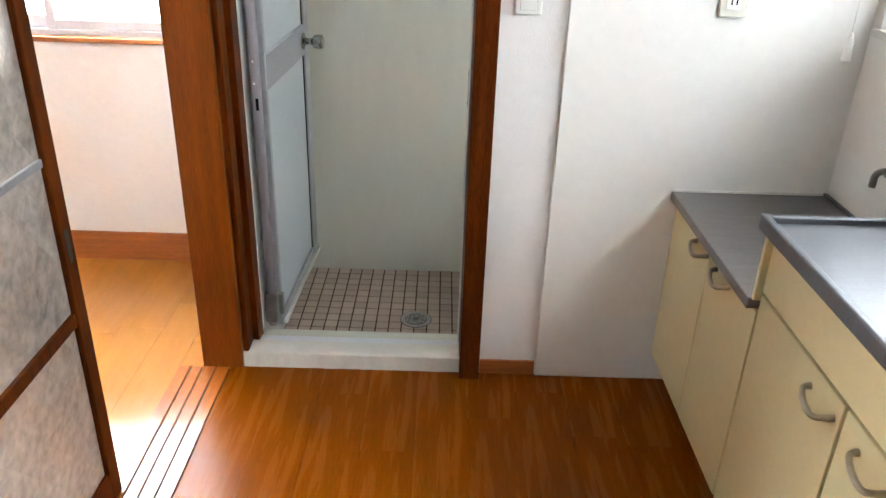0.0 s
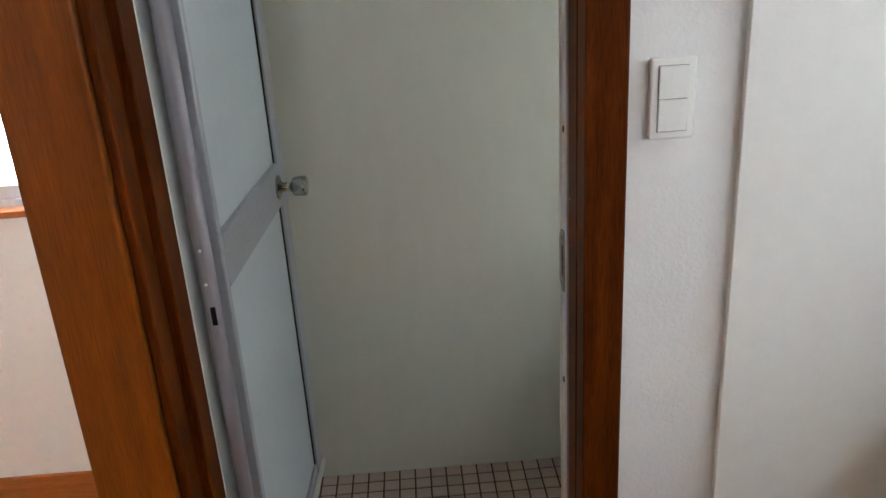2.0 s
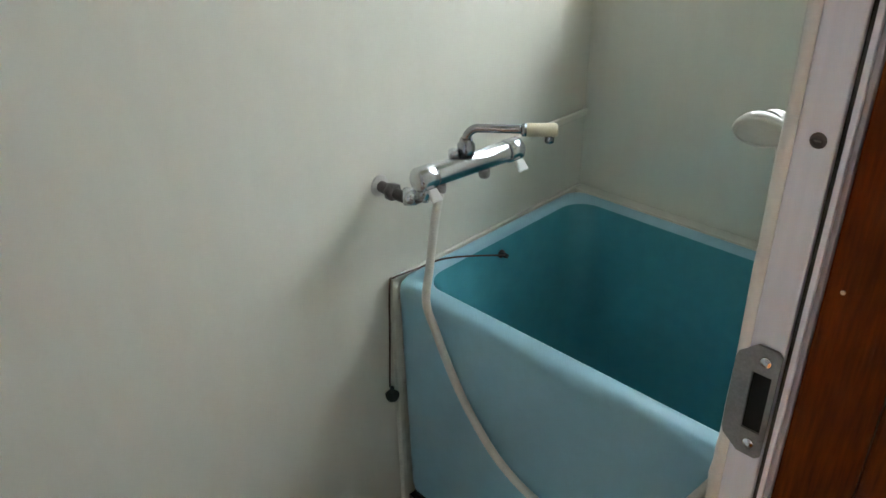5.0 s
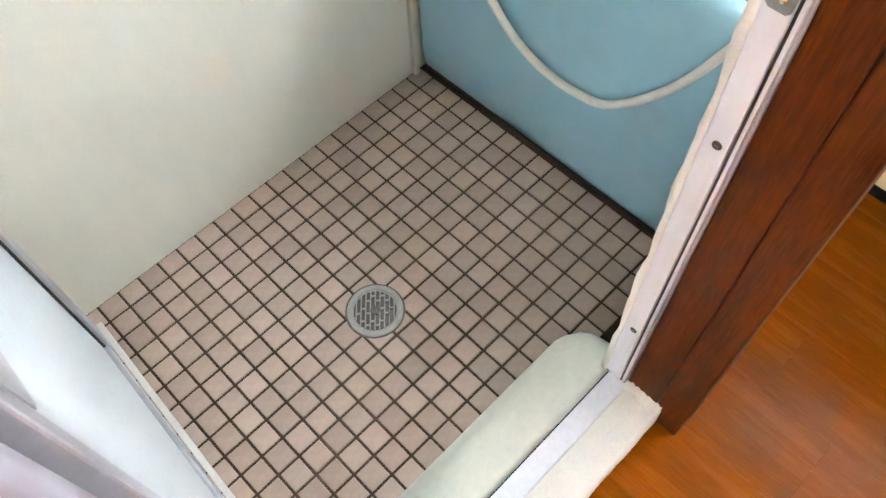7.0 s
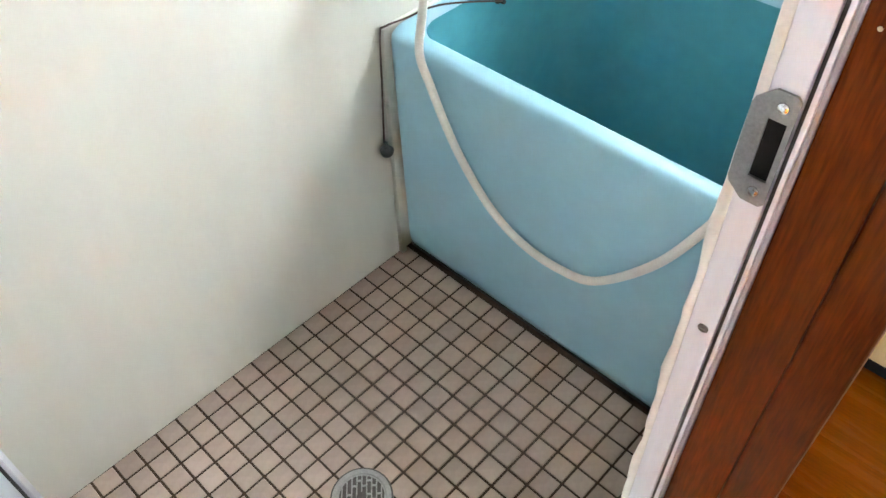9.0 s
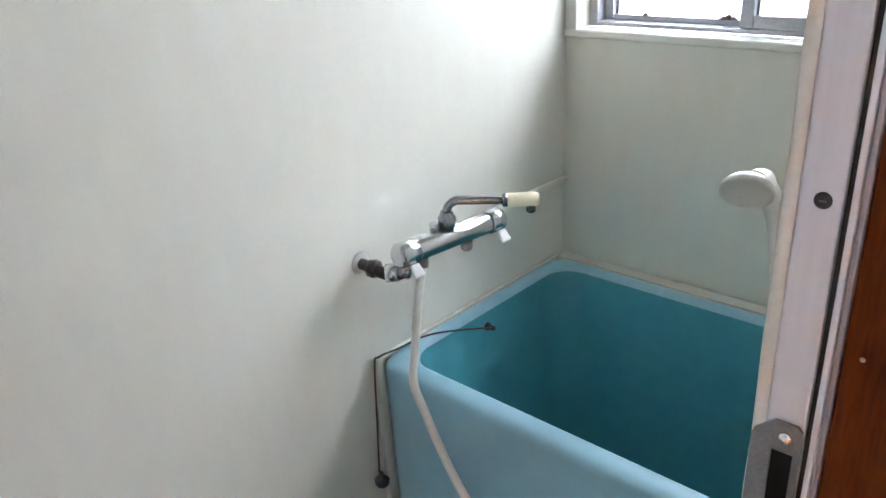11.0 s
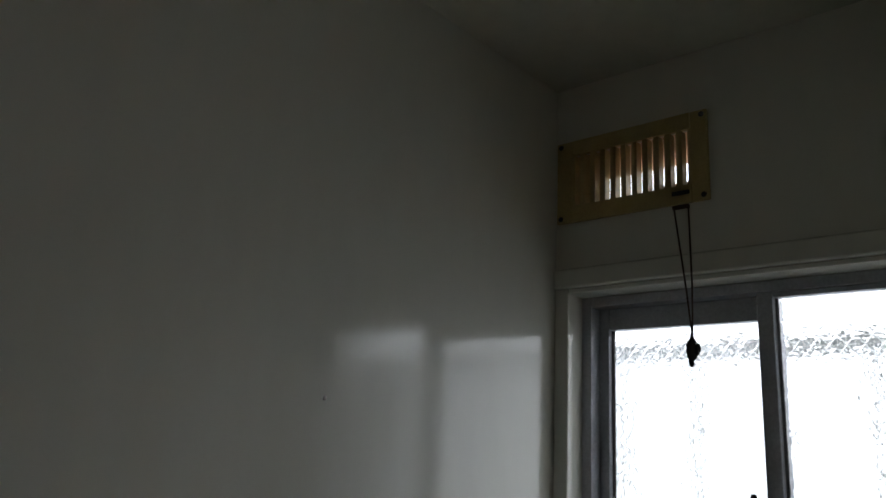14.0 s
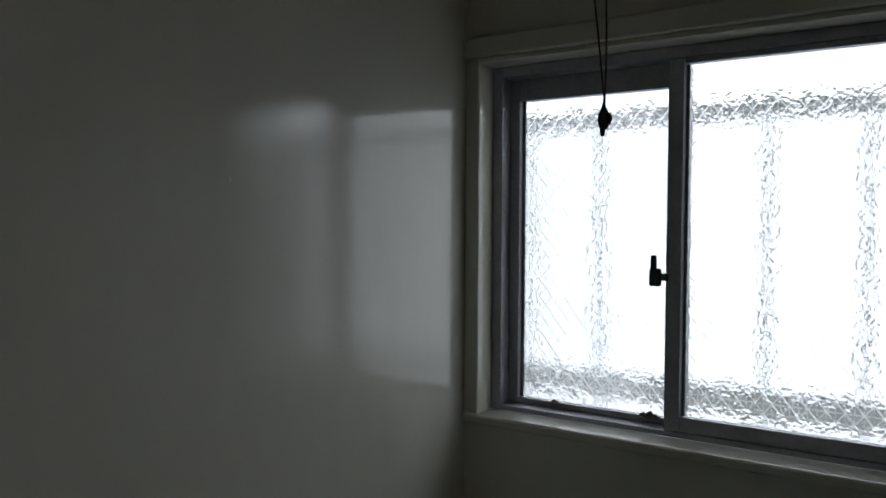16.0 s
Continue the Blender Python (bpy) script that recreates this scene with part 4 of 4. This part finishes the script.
ft = thing("kitchen_tap", "chrome wall tap over the kitchen sink", "tap", at=(XW, TY, TZ2))
part("tap_body", ring_sweep([(XW - 0.001, TY, TZ2), (XW - 0.008, TY, TZ2), (XW - 0.010, TY, TZ2), (XW - 0.055, TY, TZ2)], [0.022, 0.022, 0.012, 0.012], 16), M_DULL, ft)
part("tap_spout", ring_sweep(curve_points([(XW - 0.042, TY, TZ2), (XW - 0.062, TY, TZ2 + 0.004), (XW - 0.078, TY, TZ2 - 0.006), (XW - 0.080, TY, TZ2 - 0.036)], 5), 0.0085, 12), M_DULL, ft)
part("tap_handle", boxes((XW - 0.052, XW - 0.030, TY - 0.022, TY + 0.022, TZ2 + 0.020, TZ2 + 0.031, 0.004), (XW - 0.047, XW - 0.035, TY - 0.006, TY + 0.006, TZ2, TZ2 + 0.022, 0.003)), M_DULL, ft)

# ---- kitchen window ----
kw = setting(thing("window_2", "aluminium kitchen window over the sink", "window"), "aluminium kitchen window over the sink", "window")
part("window_frame", boxes((XW + 0.03, XW + 0.09, KY0, KY0 + 0.03, KZ0, KZ1, 0.002), (XW + 0.03, XW + 0.09, KY1 - 0.03, KY1, KZ0, KZ1, 0.002), (XW + 0.03, XW + 0.09, KY0 + 0.03, KY1 - 0.03, KZ0, KZ0 + 0.03, 0.002), (XW + 0.03, XW + 0.09, KY0 + 0.03, KY1 - 0.03, KZ1 - 0.03, KZ1, 0.002), (XW + 0.045, XW + 0.08, -1.92, -1.88, KZ0 + 0.03, KZ1 - 0.03, 0.002)), M_ALU, kw)
part("window_sill", box(XW - 0.012, XW + 0.03, KY0 - 0.02, KY1 + 0.02, KZ0 - 0.02, KZ0 + 0.002, 0.003), M_WHITE, kw)
for y0, y1 in ((KY0 + 0.03, -1.92), (-1.88, KY1 - 0.03)):
    g = part("pane", box(XW + 0.06, XW + 0.064, y0, y1, KZ0 + 0.03, KZ1 - 0.03), M_GLASS, kw)
    g.visible_shadow = False

# ---- adjoining room window, sliding door and track ----
rw = setting(thing("window_3", "wide aluminium window of the bright room", "window"), "wide aluminium window of the bright room", "window")
yw = LY + 0.03
part("window_frame", boxes((RX0, RX0 + 0.03, yw, yw + 0.07, RZ0, RZ1, 0.002), (RX1 - 0.03, RX1, yw, yw + 0.07, RZ0, RZ1, 0.002), (RX0 + 0.03, RX1 - 0.03, yw, yw + 0.07, RZ0, RZ0 + 0.022, 0.002), (RX0 + 0.03, RX1 - 0.03, yw, yw + 0.07, RZ1 - 0.03, RZ1, 0.002)), M_ALU, rw)
part("sash_stile", box(-0.905, -0.872, yw + 0.01, yw + 0.035, RZ0 + 0.022, RZ1 - 0.03, 0.002), M_ALU, rw)
part("sash_rail", boxes((-0.871, RX1 - 0.031, yw + 0.01, yw + 0.035, RZ0 + 0.0225, RZ0 + 0.055, 0.002),), M_ALU, rw)
part("sash_rail", boxes((RX0 + 0.031, -0.9055, yw + 0.036, yw + 0.06, RZ0 + 0.0225, RZ0 + 0.065, 0.002),), M_ALU, rw)
part("window_sill", box(RX0 - 0.03, RX1 + 0.03, LY - 0.018, LY + 0.029, RZ0 - 0.014, RZ0 + 0.004, 0.003), M_WOODX, rw, "thin wooden sill")
for x0, x1, dy in ((RX0 + 0.03, -0.905, 0.048), (-0.872, RX1 - 0.03, 0.022)):
    g = part("pane", box(x0, x1, yw + dy, yw + dy + 0.004, RZ0 + 0.056, RZ1 - 0.03), M_CLEAR, rw)
    g.visible_shadow = False

track = setting(thing("door_track", "grooved wooden sliding door track on the floor", "door track"), "grooved wooden sliding door track on the floor", "door track")
for x0, x1 in ((-0.285, -0.248), (-0.244, -0.210), (-0.206, -0.168), (-0.164, -0.125)):
    part("track_rib", box(x0, x1, -3.0, -1.0045, K - 0.02, K + 0.006, 0.0015, 1), M_WOODY, track)
part("track_groove", box(-0.285, -0.125, -3.0, -1.0045, K - 0.03, K + 0.0005), M_SUB, track)

sd = thing("sliding_glass_door", "wooden sliding door with figured glass, pushed half open", "door", at=(-0.27, -2.05, K))
sx0, sx1, sy0, sy1 = -0.284, -0.256, -2.46, -1.560
part("stile", box(sx0, sx1, sy1 - 0.048, sy1, K + 0.007, K + 1.80, 0.003), M_WOOD, sd)
part("stile", box(sx0, sx1, sy0, sy0 + 0.048, K + 0.007, K + 1.80, 0.003), M_WOOD, sd)
zr = (K + 0.007, 0.660, K + 1.75)
part("rail", box(sx0, sx1, sy0 + 0.0485, sy1 - 0.0485, zr[0], zr[0] + 0.09, 0.003), M_WOOD, sd)
part("rail", box(sx0 + 0.002, sx1 - 0.002, sy0 + 0.0485, sy1 - 0.0485, 0.668, 0.700, 0.003), M_WOOD, sd)
part("rail", box(sx0, sx1, sy0 + 0.0485, sy1 - 0.0485, K + 1.74, K + 1.80, 0.003), M_WOOD, sd)
part("glazing_bar", box(sx0 + 0.006, sx1 - 0.006, sy0 + 0.0485, sy1 - 0.0485, 1.040, 1.058, 0.002), M_ALUGREY, sd, "thin grey glazing bar")
for z0, z1 in ((zr[0] + 0.0905, 0.6675), (0.7005, 1.0395), (1.0585, K + 1.7395)):
    part("pane", box(-0.272, -0.268, sy0 + 0.0485, sy1 - 0.0485, z0, z1), M_DGLASS, sd, "figured glass with leaf pattern")
part("finger_pull", box(sx1 - 0.001, sx1 + 0.0012, sy1 - 0.034, sy1 - 0.016, 0.815, 0.892, 0.001, 1), M_RUBBER, sd, "black recessed finger pull")

# ---- floors in pieces ----
floor_b = setting(part("floor_bath", box(-0.05, XW, WALL_Y1, 0.0, -0.10, -0.0028), M_GROUT), "dark brown grout bed of the bathroom floor", "floor")
TILE = box(-0.0224, 0.0224, -0.0224, 0.0224, -0.008, 0.0, 0.0012, 1)
tile_me = bpy.data.meshes.new("tile")
TILE.to_mesh(tile_me)
TILE.free()
tile_me.materials.append(M_TILE)
rnd = random.Random(11)
for ny in range(16):
    for nx in range(-1, 20):
        if ny == 15 and nx < 12:
            continue
        t = new("tile", tile_me)
        t.location = (0.05 * nx + 0.025, -0.05 * ny - 0.025, rnd.uniform(-0.0005, 0.0003))
        t.rotation_euler = (rnd.uniform(-0.006, 0.006), rnd.uniform(-0.006, 0.006), rnd.uniform(-0.006, 0.006))
        t.parent = floor_b


def planks(name, label, x0, x1, y0, y1, w, l, wood):
    base = setting(part(name, box(x0, x1, y0, y1, K - 0.12, K - 0.0025), M_SUB), label, "floor")
    cache = {}
    nx, r = math.ceil((x1 - x0) / w), random.Random(3)
    for i in range(nx):
        a, b = x0 + i * w, min(x0 + (i + 1) * w, x1)
        y = y1 + r.uniform(0, l * 0.9)
        while y > y0:
            hi_y, lo_y = min(y, y1), max(y - l, y0)
            if hi_y - lo_y > 0.02:
                key = (round(b - a, 3), round(hi_y - lo_y, 3))
                if key not in cache:
                    q = box(-key[0] / 2 + 0.0001, key[0] / 2 - 0.0001, -key[1] / 2 + 0.0001, key[1] / 2 - 0.0001, -0.012, 0, 0.0003, 1)
                    cache[key] = bpy.data.meshes.new("plank")
                    q.to_mesh(cache[key])
                    q.free()
                    cache[key].materials.append(wood)
                p = new("plank", cache[key])
                p.location = ((a + b) / 2, (hi_y + lo_y) / 2, K + r.uniform(-0.0003, 0.0003))
                p.parent = base
            y -= l
    return base


planks("floor_kitchen", "glossy orange-brown wooden kitchen floorboards", -0.124, XW, -4.6, -0.90, 0.152, 0.91, M_FLOOR)
setting(part("floor_edge_board", box(-0.2855, -0.2095, -0.996, LY - 0.001, K - 0.1, K - 0.0005), M_ROOMFLOOR), "brown edge board of the room floor, lightened for its daylight", "floor")
planks("floor_room", "glossy brown wooden floorboards of the room, lightened for its daylight", LX0, -0.286, -4.6, LY, 0.152, 0.91, M_ROOMFLOOR)
